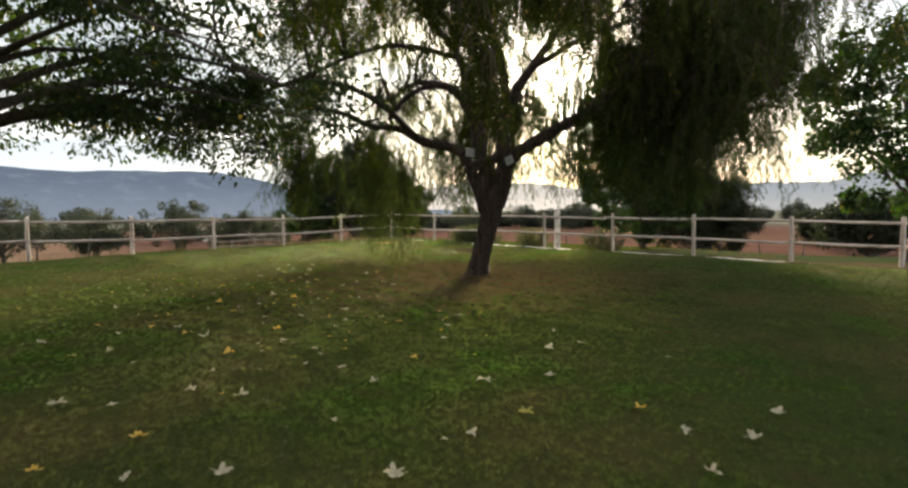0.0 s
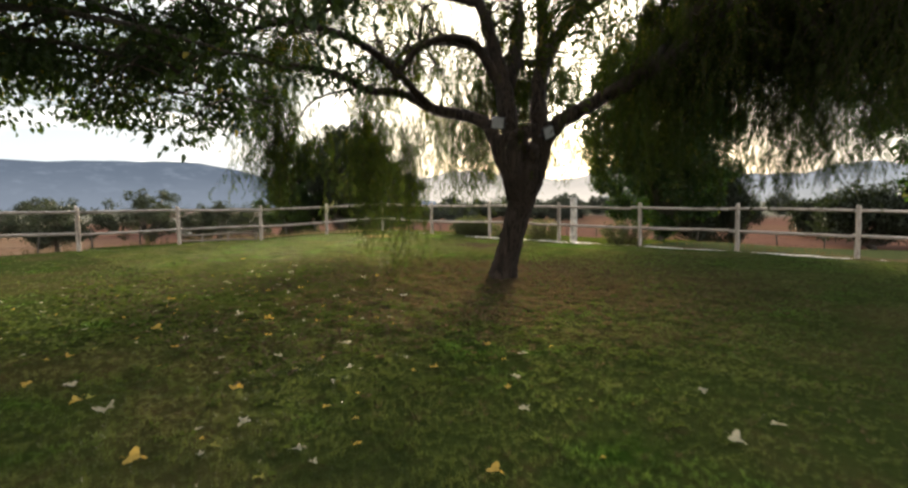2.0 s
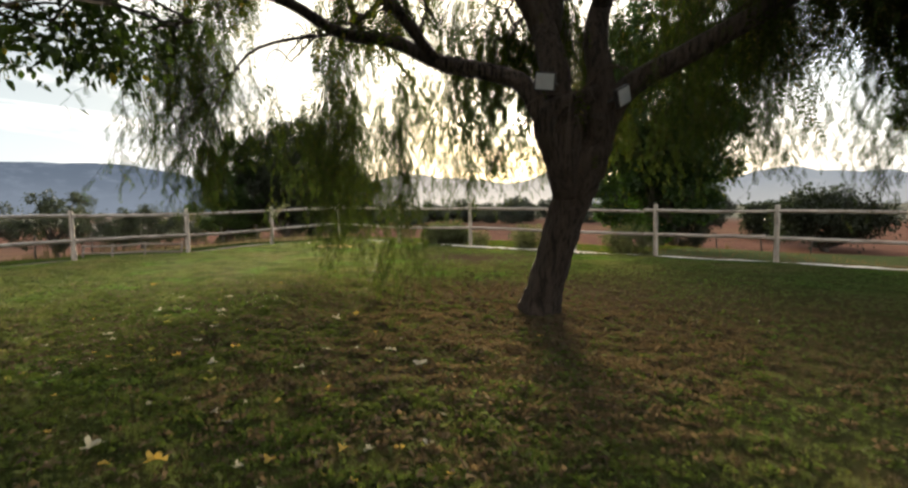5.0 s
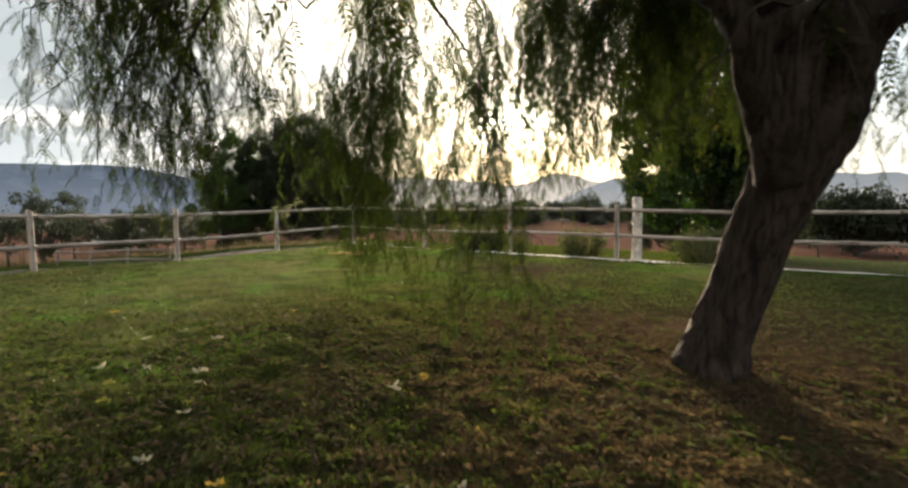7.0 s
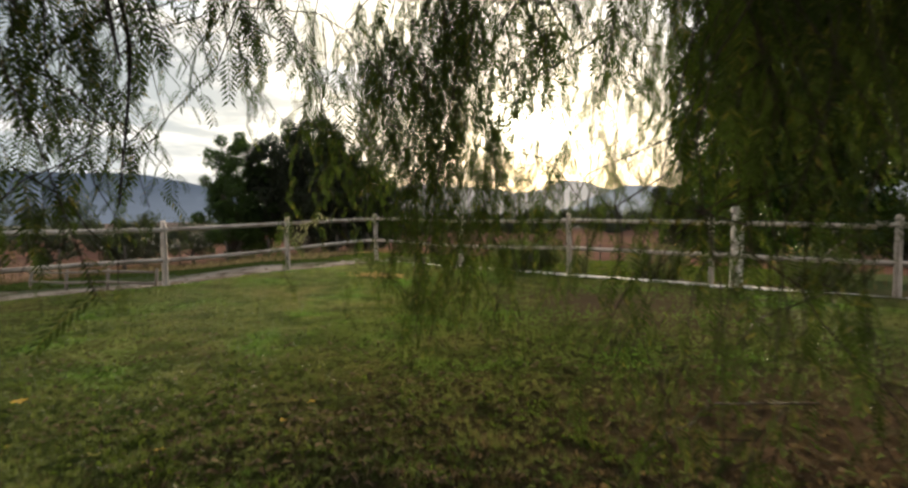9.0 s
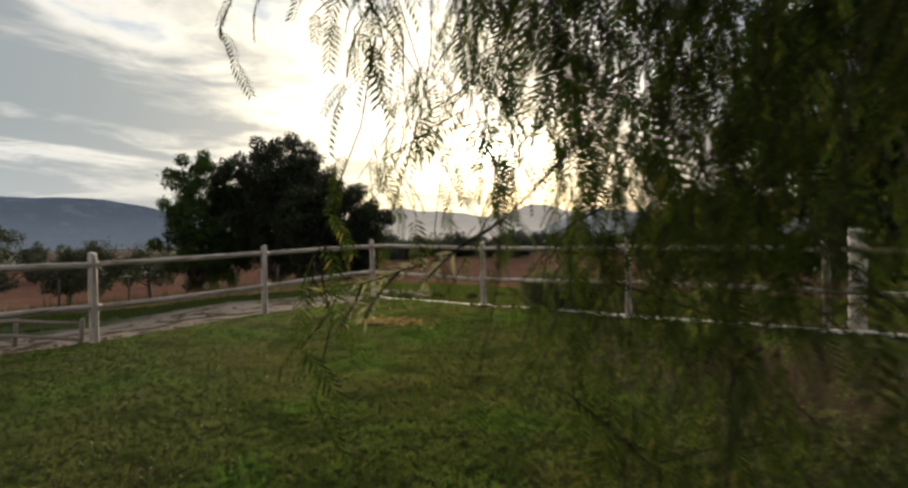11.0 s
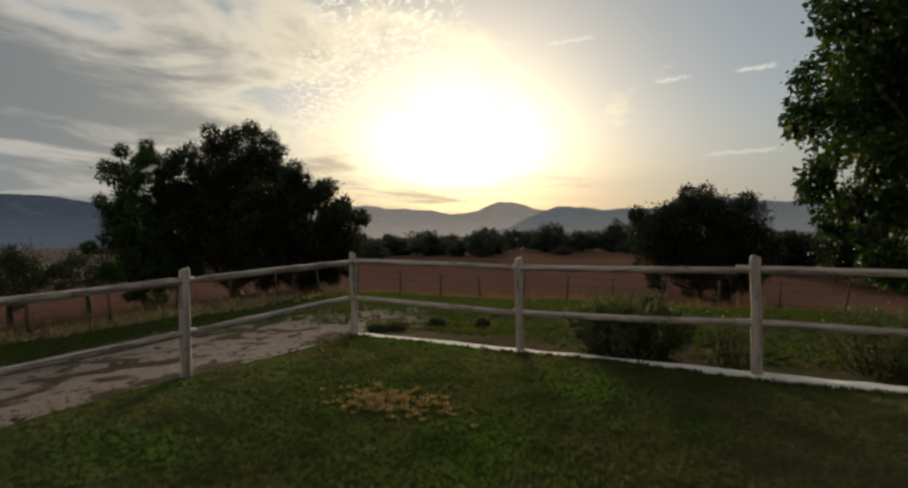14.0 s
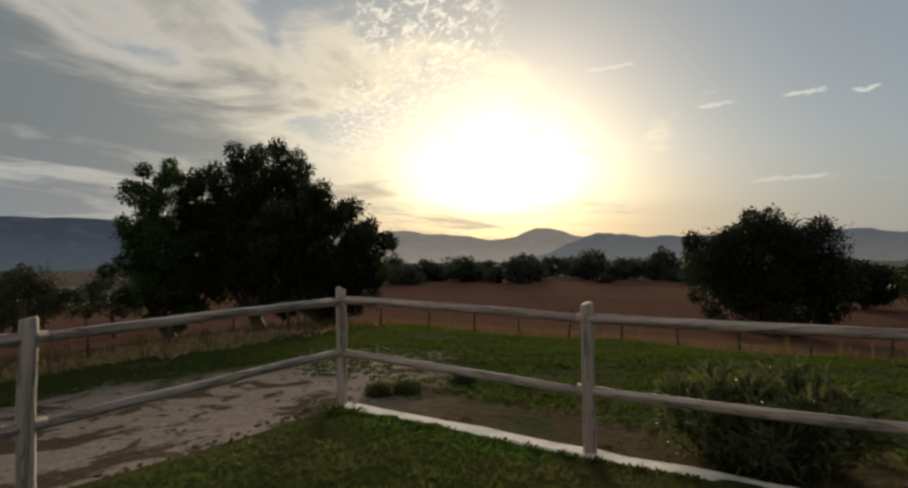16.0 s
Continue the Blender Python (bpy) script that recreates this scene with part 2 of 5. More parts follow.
M["wood"] = material("weathered_round_post", wood_build((26, 26, 2.0)), 0.85, bump=0.006)
M["rail"] = material("weathered_round_rail", wood_build((2.0, 26, 26)), 0.85, bump=0.006)


def concrete_build(n, co):
    a = n.noise(co, 24, 6, 0.65)
    b = n.noise(co, 2.4, 4)
    c = n.mix(a, (0.52, 0.50, 0.46), (0.78, 0.76, 0.72))
    c = n.mix(n.span(b, 0.50, 0.68, 0, 0.6), c, (0.30, 0.27, 0.21))
    return c, a, None


M["concrete"] = material("weathered_concrete", concrete_build, 0.9, bump=0.01)
M["white"] = material("whitewash", lambda n, co: (n.mix(n.span(n.noise(co, 7, 5), 0.35, 0.7), (0.42, 0.40, 0.37), (0.72, 0.70, 0.67)), n.noise(co, 40), None), 0.85, bump=0.004)
M["lamp_face"] = material("pale_lamp_cover", lambda n, co: (n.mix(n.noise(co, 12), (0.22, 0.24, 0.25), (0.32, 0.34, 0.35)), None, None), 0.35)
M["dark_metal"] = material("dark_painted_metal", lambda n, co: (n.mix(n.noise(co, 20), (0.02, 0.02, 0.022), (0.06, 0.06, 0.065)), None, None), 0.5, 0.6)
M["post_dark"] = material("old_dark_post", lambda n, co: (n.mix(n.noise(co, 12), (0.03, 0.025, 0.02), (0.09, 0.075, 0.06)), None, None), 0.9)
M["old_rail"] = material("old_grey_rail", lambda n, co: (n.mix(n.noise(co, 12, 5), (0.09, 0.078, 0.066), (0.25, 0.22, 0.19)), n.noise(co, 30), None), 0.9, bump=0.004)
M["grass"] = material("grass_blade", lambda n, co: (grass_colour(n, co), None, None), 0.42, trans=(1.7, 1.75, 1.1), spec=0.25, through_=0.6)
M["rough_grass"] = leafy("rough_grass_blade", (0.032, 0.052, 0.016), (0.088, 0.112, 0.036), (0.11, 0.10, 0.045), trans=(1.4, 1.5, 0.6), share=0.96, gloss=0.03, through_=0.3)
M["dry_grass"] = leafy("dry_grass_blade", (0.075, 0.058, 0.030), (0.19, 0.148, 0.078), trans=(1.2, 1.1, 0.7), gloss=0.03)
M["straw"] = leafy("dull_straw", (0.20, 0.155, 0.08), (0.42, 0.33, 0.18), trans=(1.2, 1.1, 0.7), gloss=0.03)
M["tan_grass"] = leafy("tan_grass_blade", (0.062, 0.048, 0.031), (0.155, 0.122, 0.082), trans=(1.2, 1.1, 0.7), gloss=0.03)
M["litter"] = leafy("leaf_litter", (0.030, 0.022, 0.015), (0.20, 0.165, 0.12), (0.085, 0.105, 0.040), trans=(1, 1, 0.8), share=0.6, gloss=0.03)
M["leaf_yellow"] = leafy("fallen_leaf_yellow", (0.36, 0.24, 0.05), (0.55, 0.42, 0.13), trans=(1, 0.9, 0.5), gloss=0.03)
M["leaf_pale"] = leafy("fallen_leaf_pale", (0.26, 0.25, 0.19), (0.46, 0.44, 0.36), trans=(1, 1, 0.8), gloss=0.03)
M["leaf_olive"] = leafy("fallen_leaf_green", (0.16, 0.18, 0.05), (0.34, 0.32, 0.10), trans=(1, 1, 0.6), gloss=0.03)
# shoot leaves: the sky light they catch is put into the pale colour
M["skylit_leaf"] = leafy("skylit_shoot_leaf", (0.16, 0.18, 0.11), (0.38, 0.39, 0.29), trans=(1, 1, 0.7))
M["plaster"] = material("pale_plaster", lambda n, co: (n.mix(n.noise(co, 1.2, 4), (0.48, 0.45, 0.40), (0.66, 0.63, 0.58)), None, None), 0.9)
M["roof"] = material("clay_roof", lambda n, co: (n.mix(n.noise(co, 3, 4), (0.12, 0.08, 0.06), (0.22, 0.16, 0.13)), None, None), 0.9)
M["clod"] = leafy("earth_clod", (0.07, 0.052, 0.036), (0.20, 0.155, 0.115), trans=(1, 1, 1), gloss=0.02, through_=0.0)
TREE = Vector((10.52, -6.38, 0.0))


def lawn_build(n, co):
    tuft = n.noise(co, 30, 5, 0.7)
    patch = n.noise(co, 0.55, 4, 0.6, 0.4)
    mid = n.noise(co, 3.2, 5, 0.62)
    c = n.mix(tuft, (0.020, 0.031, 0.010), (0.054, 0.072, 0.021))
    lush = n.span(n.noise(n.vmath("ADD", co, (7.0, 3.0, 0.0)), 0.8, 4, 0.6, 0.5), 0.52, 0.70, 0, 0.75)
    c = n.mix(lush, c, n.mix(tuft, (0.008, 0.028, 0.004), (0.033, 0.075, 0.010)))
    c = n.mix(n.span(patch, 0.42, 0.66, 0, 0.5), c, (0.078, 0.064, 0.029))
    c = n.mix(n.span(mid, 0.52, 0.72, 0, 0.6), c, (0.066, 0.050, 0.025))
    # worn earth about the foot of the pepper tree, with a ragged edge
    off = n.vmath("SUBTRACT", co, tuple(TREE))
    far = n.math("ADD", n.vmath("LENGTH", off), n.math("MULTIPLY", n.math("SUBTRACT", mid, 0.5), 2.4))
    soil = n.mix(tuft, (0.034, 0.024, 0.017), (0.108, 0.077, 0.053))
    c = n.mix(n.span(far, 0.6, 4.9, 0.92, 0.0), c, soil)
    # trodden tan earth just beyond the trunk
    bare = n.math("ADD", n.vmath("LENGTH", n.vmath("SUBTRACT", co, (9.75, -5.85, 0.0))), n.math("MULTIPLY", n.math("SUBTRACT", mid, 0.5), 1.6))
    c = n.mix(n.span(bare, 0.5, 1.7, 0.9, 0.0), c, n.mix(tuft, (0.062, 0.040, 0.024), (0.165, 0.112, 0.070)))
    # a bare brown patch by the right-hand fence
    far2 = n.math("ADD", n.vmath("LENGTH", n.vmath("SUBTRACT", co, (6.9, -2.5, 0.0))), n.math("MULTIPLY", n.math("SUBTRACT", mid, 0.5), 2.0))
    c = n.mix(n.span(far2, 0.8, 2.6, 0.85, 0.0), c, soil)
    return c, n.math("ADD", tuft, n.math("MULTIPLY", mid, 1.6)), None


M["lawn"] = material("mown_lawn", lawn_build, 1.0, bump=0.03, spec=0.0)


def land_build(n, co):
    x, y, _ = n.add("ShaderNodeSeparateXYZ", {0: co}).outputs
    wob = n.noise(co, 0.35, 5, 0.6)
    fine = n.noise(co, 7.0, 6, 0.65)
    out = n.math("MAXIMUM", n.math("MULTIPLY", x, -1.0), n.math("SUBTRACT", y, n.math("MULTIPLY", x, 0.068)))
    d = n.math("ADD", out, n.math("MULTIPLY", n.math("SUBTRACT", wob, 0.5), 5.0))
    sand = n.mix(fine, (0.215, 0.182, 0.155), (0.36, 0.312, 0.272))
    sand = n.mix(n.span(n.noise(co, 1.3, 6, 0.62, 0.8), 0.50, 0.57, 0, 0.9), sand, n.mix(fine, (0.035, 0.028, 0.018), (0.105, 0.085, 0.055)))
    sand = n.mix(n.span(n.noise(co, 4.5, 5, 0.6), 0.58, 0.68, 0, 0.6), sand, (0.050, 0.042, 0.026))
    dry = n.mix(fine, (0.060, 0.052, 0.025), (0.16, 0.13, 0.075))
    grass = n.mix(n.noise(co, 5, 6, 0.7), (0.030, 0.046, 0.019), (0.092, 0.108, 0.050))
    red = n.mix(n.noise(co, 0.8, 6, 0.65), (0.074, 0.041, 0.032), (0.158, 0.090, 0.068))
    red = n.mix(n.span(n.noise(n.add("ShaderNodeMapping", {0: co, 3: (0.01, 0.06, 1)}).outputs[0], 1.0, 4), 0.5, 0.62, 0, 0.28), red, (0.17, 0.115, 0.065))
    # dry tan stubble between the olive trees
    tan = n.mix(n.noise(co, 1.6, 6, 0.65), (0.115, 0.078, 0.052), (0.235, 0.178, 0.122))
    stubble = n.math("MULTIPLY", n.span(n.math("ADD", y, n.math("MULTIPLY", wob, 8.0)), 2.0, 13.0, 1.0, 0.0), n.span(n.noise(co, 0.22, 4), 0.36, 0.60, 0.35, 0.95))
    red = n.mix(stubble, red, tan)
    left = n.span(n.math("ADD", n.math("ADD", x, n.math("MULTIPLY", y, 0.35)), n.math("MULTIPLY", wob, 3.0)), 0.6, 2.6)
    verge = n.mix(n.span(n.noise(co, 1.1, 5, 0.62), 0.44, 0.58), dry, n.mix(fine, (0.05, 0.038, 0.024), (0.15, 0.115, 0.08)))
    c = n.mix(left, sand, n.mix(n.span(n.noise(co, 0.7, 5), 0.46, 0.60), verge, grass))
    c = n.mix(n.span(n.math("ADD", d, n.math("MULTIPLY", left, 2.3)), 3.2, 4.6), c, grass)
    edge = n.math("MAXIMUM", n.math("SUBTRACT", n.math("MULTIPLY", x, -1.0), 9.2), n.math("SUBTRACT", y, 12.4))
    edge = n.math("ADD", edge, n.math("MULTIPLY", n.math("SUBTRACT", wob, 0.5), 2.0))
    c = n.mix(n.span(edge, -0.5, 0.5), c, red)
    c = n.mix(n.math("MULTIPLY", n.span(edge, -0.9, 0.0), n.span(edge, 0.3, 2.5, 0.75, 0.0)), c, dry)
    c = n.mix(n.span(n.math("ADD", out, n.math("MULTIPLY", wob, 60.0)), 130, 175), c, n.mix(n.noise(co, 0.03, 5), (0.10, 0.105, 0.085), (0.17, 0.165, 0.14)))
    return c, n.math("ADD", fine, n.noise(co, 2.0, 4)), None


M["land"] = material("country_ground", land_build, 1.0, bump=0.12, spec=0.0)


# far hills: distance haze put into colour and emission, paler towards the foot
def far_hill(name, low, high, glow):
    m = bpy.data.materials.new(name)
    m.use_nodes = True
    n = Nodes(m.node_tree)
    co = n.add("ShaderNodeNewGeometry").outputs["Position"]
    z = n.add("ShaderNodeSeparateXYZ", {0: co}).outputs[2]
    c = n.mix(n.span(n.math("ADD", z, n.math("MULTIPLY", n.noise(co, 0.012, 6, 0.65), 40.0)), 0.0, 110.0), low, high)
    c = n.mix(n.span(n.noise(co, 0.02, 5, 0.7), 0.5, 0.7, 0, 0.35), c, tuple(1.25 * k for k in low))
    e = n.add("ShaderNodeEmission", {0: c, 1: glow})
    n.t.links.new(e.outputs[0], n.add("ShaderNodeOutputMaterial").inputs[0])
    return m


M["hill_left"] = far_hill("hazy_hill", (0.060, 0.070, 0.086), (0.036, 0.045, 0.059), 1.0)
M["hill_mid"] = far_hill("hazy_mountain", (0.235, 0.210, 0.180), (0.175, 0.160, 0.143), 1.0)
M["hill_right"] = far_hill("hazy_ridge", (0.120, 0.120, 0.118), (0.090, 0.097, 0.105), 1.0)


# ---- mesh helpers ----
def mesh_of(name, verts, faces, mats, smooth=False, index=None):
    """A mesh from arrays of places and of triangles."""
    verts, faces = np.asarray(verts, np.float32), np.asarray(faces, np.int32)
    me = bpy.data.meshes.new(name)
    me.vertices.add(len(verts))
    me.vertices.foreach_set("co", verts.ravel())
    me.loops.add(faces.size)
    me.loops.foreach_set("vertex_index", faces.ravel())
    me.polygons.add(len(faces))
    me.polygons.foreach_set("loop_start", np.arange(0, faces.size, faces.shape[1], dtype=np.int32))
    for m in mats if isinstance(mats, (list, tuple)) else [mats]:
        me.materials.append(m)
    if index is not None:
        me.polygons.foreach_set("material_index", np.asarray(index, np.int32))
    me.polygons.foreach_set("use_smooth", np.full(len(faces), smooth))
    me.update(calc_edges=True)
    return me


def part(name, me, parent=None, label="", at=None):
    ob = new(name, me)
    if parent is not None:
        ob.parent = parent
    if at is not None:
        ob.matrix_basis = at
    if label:
        ob["label"] = label
    return ob


def thing(name, label, category, at=(0, 0, 0), group="", kind=""):
    ob = new(name)
    ob.location = at
    return tagged(ob, label, category, group, kind)


def tube(path, radii, sides=10, wobble=0.0, seed=0, cap=True):
    """A tapered limb along a path: places and quads as triangles."""
    path = np.asarray(path, float)
    radii = np.asarray(radii, float)
    rng = np.random.default_rng(seed)
    tang = np.gradient(path, axis=0)
    tang /= np.linalg.norm(tang, axis=1)[:, None] + 1e-9
    ref = np.array([1.0, 0.13, 0.07]) if abs(tang[0][0]) < 0.85 else np.array([0.1, 1.0, 0.05])
    verts, ang = [], np.linspace(0, 2 * np.pi, sides, endpoint=False)
    lobes = rng.uniform(-1, 1, (3, 2)) * wobble
    for k, (p, t, r) in enumerate(zip(path, tang, radii)):
        u = np.cross(t, ref)
        u /= np.linalg.norm(u)
        w = np.cross(t, u)
        grow = 1 + sum(a * np.cos((j + 2) * ang + 3 * b + 0.5 * k * b) for j, (a, b) in enumerate(lobes)) + rng.normal(0, wobble * 0.4, sides)
        verts.append(p + r * grow[:, None] * (np.cos(ang)[:, None] * u + np.sin(ang)[:, None] * w))
    n = len(path)
    verts = np.concatenate(verts)
    i = np.arange(sides)
    j = (i + 1) % sides
    faces = []
    for k in range(n - 1):
        a, b = k * sides, (k + 1) * sides
        faces += [np.stack([a + i, a + j, b + j], 1), np.stack([a + i, b + j, b + i], 1)]
    if cap:
        verts = np.concatenate([verts, path[:1], path[-1:]])
        faces += [np.stack([j, i, np.full(sides, n * sides)], 1), np.stack([(n - 1) * sides + i, (n - 1) * sides + j, np.full(sides, n * sides + 1)], 1)]
    return verts, np.concatenate(faces)


def smooth_path(points, steps=5):
    """A rounder path through points (Catmull-Rom); extra columns are carried along."""
    p = np.asarray(points, float)
    p = np.concatenate([2 * p[:1] - p[1:2], p, 2 * p[-1:] - p[-2:-1]])
    out = []
    for k in range(1, len(p) - 2):
        for s in np.arange(steps) / steps:
            a, b, c, d = p[k - 1 : k + 3]
            out.append(0.5 * (2 * b + (c - a) * s + (2 * a - 5 * b + 4 * c - d) * s * s + (3 * b - a - 3 * c + d) * s**3))
    return np.array(out + [p[-2]])


def join(pieces):
    """Several (places, triangles) as one."""
    vs, fs, k = [], [], 0
    for v, f in pieces:
        vs.append(v)
        fs.append(f + k)
        k += len(v)
    return np.concatenate(vs), np.concatenate(fs)


def stamp(template, mats, places):
    """One template of places and triangles set down many times: mats (n,3,3), places (n,3)."""
    tv, tf = template
    v = np.einsum("nij,kj->nki", mats, tv) + places[:, None, :]
    f = tf[None] + (np.arange(len(places)) * len(tv))[:, None, None]
    return v.reshape(-1, 3), f.reshape(-1, 3)


def frames_of(ahead, up, size):
    """Rotation and size matrices whose x runs along ahead and whose z leans to up."""
    x = ahead / (np.linalg.norm(ahead, axis=1)[:, None] + 1e-9)
    y = np.cross(up, x)
    y /= np.linalg.norm(y, axis=1)[:, None] + 1e-9
    z = np.cross(x, y)
    return np.stack([x, y, z], 2) * np.asarray(size)[:, None, None]


def box(size, bevel=0.004):
    """Places and triangles of a box with chamfered edges, its middle at the origin."""
    bm = bmesh.new()
    bmesh.ops.create_cube(bm, size=1)
    bmesh.ops.scale(bm, vec=size, verts=bm.verts)
    bmesh.ops.bevel(bm, geom=bm.edges[:], offset=bevel, segments=1, affect="EDGES")
    bmesh.ops.triangulate(bm, faces=bm.faces[:])
    bm.verts.index_update()
    v, f = np.array([v.co[:] for v in bm.verts]), np.array([[w.index for w in q.verts] for q in bm.faces])
    bm.free()
    return v, f


def leaf_template(width=0.5, fold=0.12, droop=0.1):
    """A folded ovate leaf, 1 long along x."""
    v = np.array([(0, 0, 0), (0.35, width * 0.5, fold), (0.35, 0, 0.02), (0.35, -width * 0.5, fold), (0.75, width * 0.32, fold * 0.4 - droop * 0.4), (0.75, 0, -droop * 0.5), (0.75, -width * 0.32, fold * 0.4 - droop * 0.4), (1, 0, -droop)], float)
    f = np.array([(0, 2, 1), (0, 3, 2), (1, 2, 5), (1, 5, 4), (2, 3, 6), (2, 6, 5), (4, 5, 7), (5, 6, 7)])
    return v, f


def small_leaf(width=0.45):
    return np.array([(0, 0, 0), (0.45, width * 0.5, 0.08), (1, 0, -0.05), (0.45, -width * 0.5, 0.08)], float), np.array([(0, 1, 2), (0, 2, 3)])


def frond_template(pairs=9, seed=0, broad=0.026):
    """A pinnate leaf, 1 long along x, that arches down, with narrow leaflets."""
    rng = np.random.default_rng(seed)
    vs, fs = [], []
    def arch(s):
        return np.array([s - 0.08 * s * s, 0.03 * math.sin(3 * s), -0.42 * s * s])
    for k in range(pairs):
        s = 0.12 + 0.86 * k / (pairs - 1)
        base = arch(s)
        for side in (-1, 1):
            long = 0.33 * (1 - 0.45 * abs(s - 0.45)) * rng.uniform(0.85, 1.1)
            way = np.array([0.62, side * 0.78, -0.22 - 0.5 * s + rng.uniform(-0.1, 0.1)])
            way /= np.linalg.norm(way)
            wide = np.cross(way, (0.2, 0.1 * side, 1.0))
            wide *= broad / np.linalg.norm(wide)
            b = len(vs)
            vs += [base, base + way * long * 0.45 + wide, base + way * long, base + way * long * 0.45 - wide]
            fs += [(b, b + 1, b + 2), (b, b + 2, b + 3)]
    b = len(vs)
    for s in (0, 0.5, 1.0):
        vs += [arch(s) + (0, 0.008, 0), arch(s) - (0, 0.008, 0)]
    fs += [(b, b + 1, b + 3), (b, b + 3, b + 2), (b + 2, b + 3, b + 5), (b + 2, b + 5, b + 4)]
    return np.array(vs, float), np.array(fs)


FRONDS = [frond_template(9, k) for k in range(3)]
FAR_FRONDS = [frond_template(5, 9 + k, 0.055) for k in range(3)]


# ---- land ----
RIGHT = Vector((2.49, 0.17, 0)).normalized()  # along the fence that leaves the corner to the right


def outside(x, y):
    """How far a place lies outside the two fences."""
    return np.maximum(-x, (y - 0.0683 * x))


def land_height(x, y):
    d = outside(x, y)
    t = np.clip((d - 1.0) / 32.0, 0, 1)
    z = -0.16 - 0.10 * np.clip(d / 2.5, 0, 1) - 3.0 * t * t * (3 - 2 * t)
    z = z - 10.0 * np.clip((np.hypot(x, y) - 130) / 900.0, 0, 1)
    bump = 0.05 * np.sin(x * 0.9 + 1.3 * np.sin(y * 0.5)) * np.cos(y * 0.8) * np.clip(d, 0, 1)
    return np.where(d > -0.3, z + bump, -0.20)


def make_land():
    rings = np.concatenate([np.arange(0, 30, 0.5), 30 * 1.12 ** np.arange(0, 42)])
    n = 220
    ang = np.linspace(0, 2 * np.pi, n, endpoint=False)
    r, a = np.meshgrid(rings, ang, indexing="ij")
    x, y = 3 + r * np.cos(a), 0 + r * np.sin(a)
    v = np.stack([x, y, land_height(x, y)], -1).reshape(-1, 3)
    i, k = np.meshgrid(np.arange(len(rings) - 1), np.arange(n), indexing="ij")
    a0, a1, b0, b1 = i * n + k, i * n + (k + 1) % n, (i + 1) * n + k, (i + 1) * n + (k + 1) % n
    f = np.concatenate([np.stack([a0, b0, b1], -1).reshape(-1, 3), np.stack([a0, b1, a1], -1).reshape(-1, 3)])
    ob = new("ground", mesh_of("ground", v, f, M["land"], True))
    tagged(ob, "open country ground, pale earth, green strip and red-brown ploughed field", "ground", kind="structure")


make_land()


def lawn_height(x, y):
    rough = 0.25 + np.exp(-((x - 10.2) ** 2 + (y + 8.8) ** 2) / 16.0)
    clumps = np.sin(9.1 * x + 2.7 * np.sin(3.9 * y) + 1.0) * np.cos(10.3 * y + 2.2 * np.sin(4.3 * x)) + 0.6 * np.sin(15.7 * x + 12.9 * y + 2.0 * np.sin(6.1 * x))
    return 0.011 * rough * clumps - 0.012 * x * np.exp(-np.abs(y - 0.0683 * x) / 1.6) - 0.02 * np.exp(-np.abs(y - 0.0683 * x) / 0.3) + 0.018 * np.sin(x * 0.7 + np.sin(y)) * np.cos(y * 0.55) + 0.012 * np.sin(2.1 * x + 1.7 * y) + 0.03 * np.exp(-((x - TREE.x) ** 2 + (y - TREE.y) ** 2) / 0.5) - 0.08 * np.exp(-((x - TREE.x) ** 2 + (y - TREE.y) ** 2) / 7.0)


def make_lawn():
    nx, ny = 420, 380
    u, w = np.meshgrid(np.linspace(0, 36, nx), np.linspace(0, 32, ny), indexing="ij")
    x = u * RIGHT.x
    y = u * RIGHT.y - w
    v = np.stack([x, y, lawn_height(x, y)], -1).reshape(-1, 3)
    i, k = np.meshgrid(np.arange(nx - 1), np.arange(ny - 1), indexing="ij")
    q = i * ny + k
    f = [np.stack([q, q + 1, q + ny + 1], -1).reshape(-1, 3), np.stack([q, q + ny + 1, q + ny], -1).reshape(-1, 3)]
    # skirts down to the land along both fences
    base = len(v)
    e1 = np.arange(ny)
    e2 = np.arange(nx) * ny
    low = []
    for edge in (e1, e2):
        lo = v[edge].copy()
        lo[:, 2] = -0.4
        low.append(lo)
        m = np.arange(len(edge) - 1)
        f += [np.stack([edge[m], base + m, base + m + 1], 1), np.stack([edge[m], base + m + 1, edge[m + 1]], 1)]
        base += len(edge)
    ob = new("lawn", mesh_of("lawn", np.concatenate([v, *low]), np.concatenate(f), M["lawn"], True))
    tagged(ob, "mown green lawn with worn brown patches and fallen leaves", "lawn", kind="structure")


make_lawn()


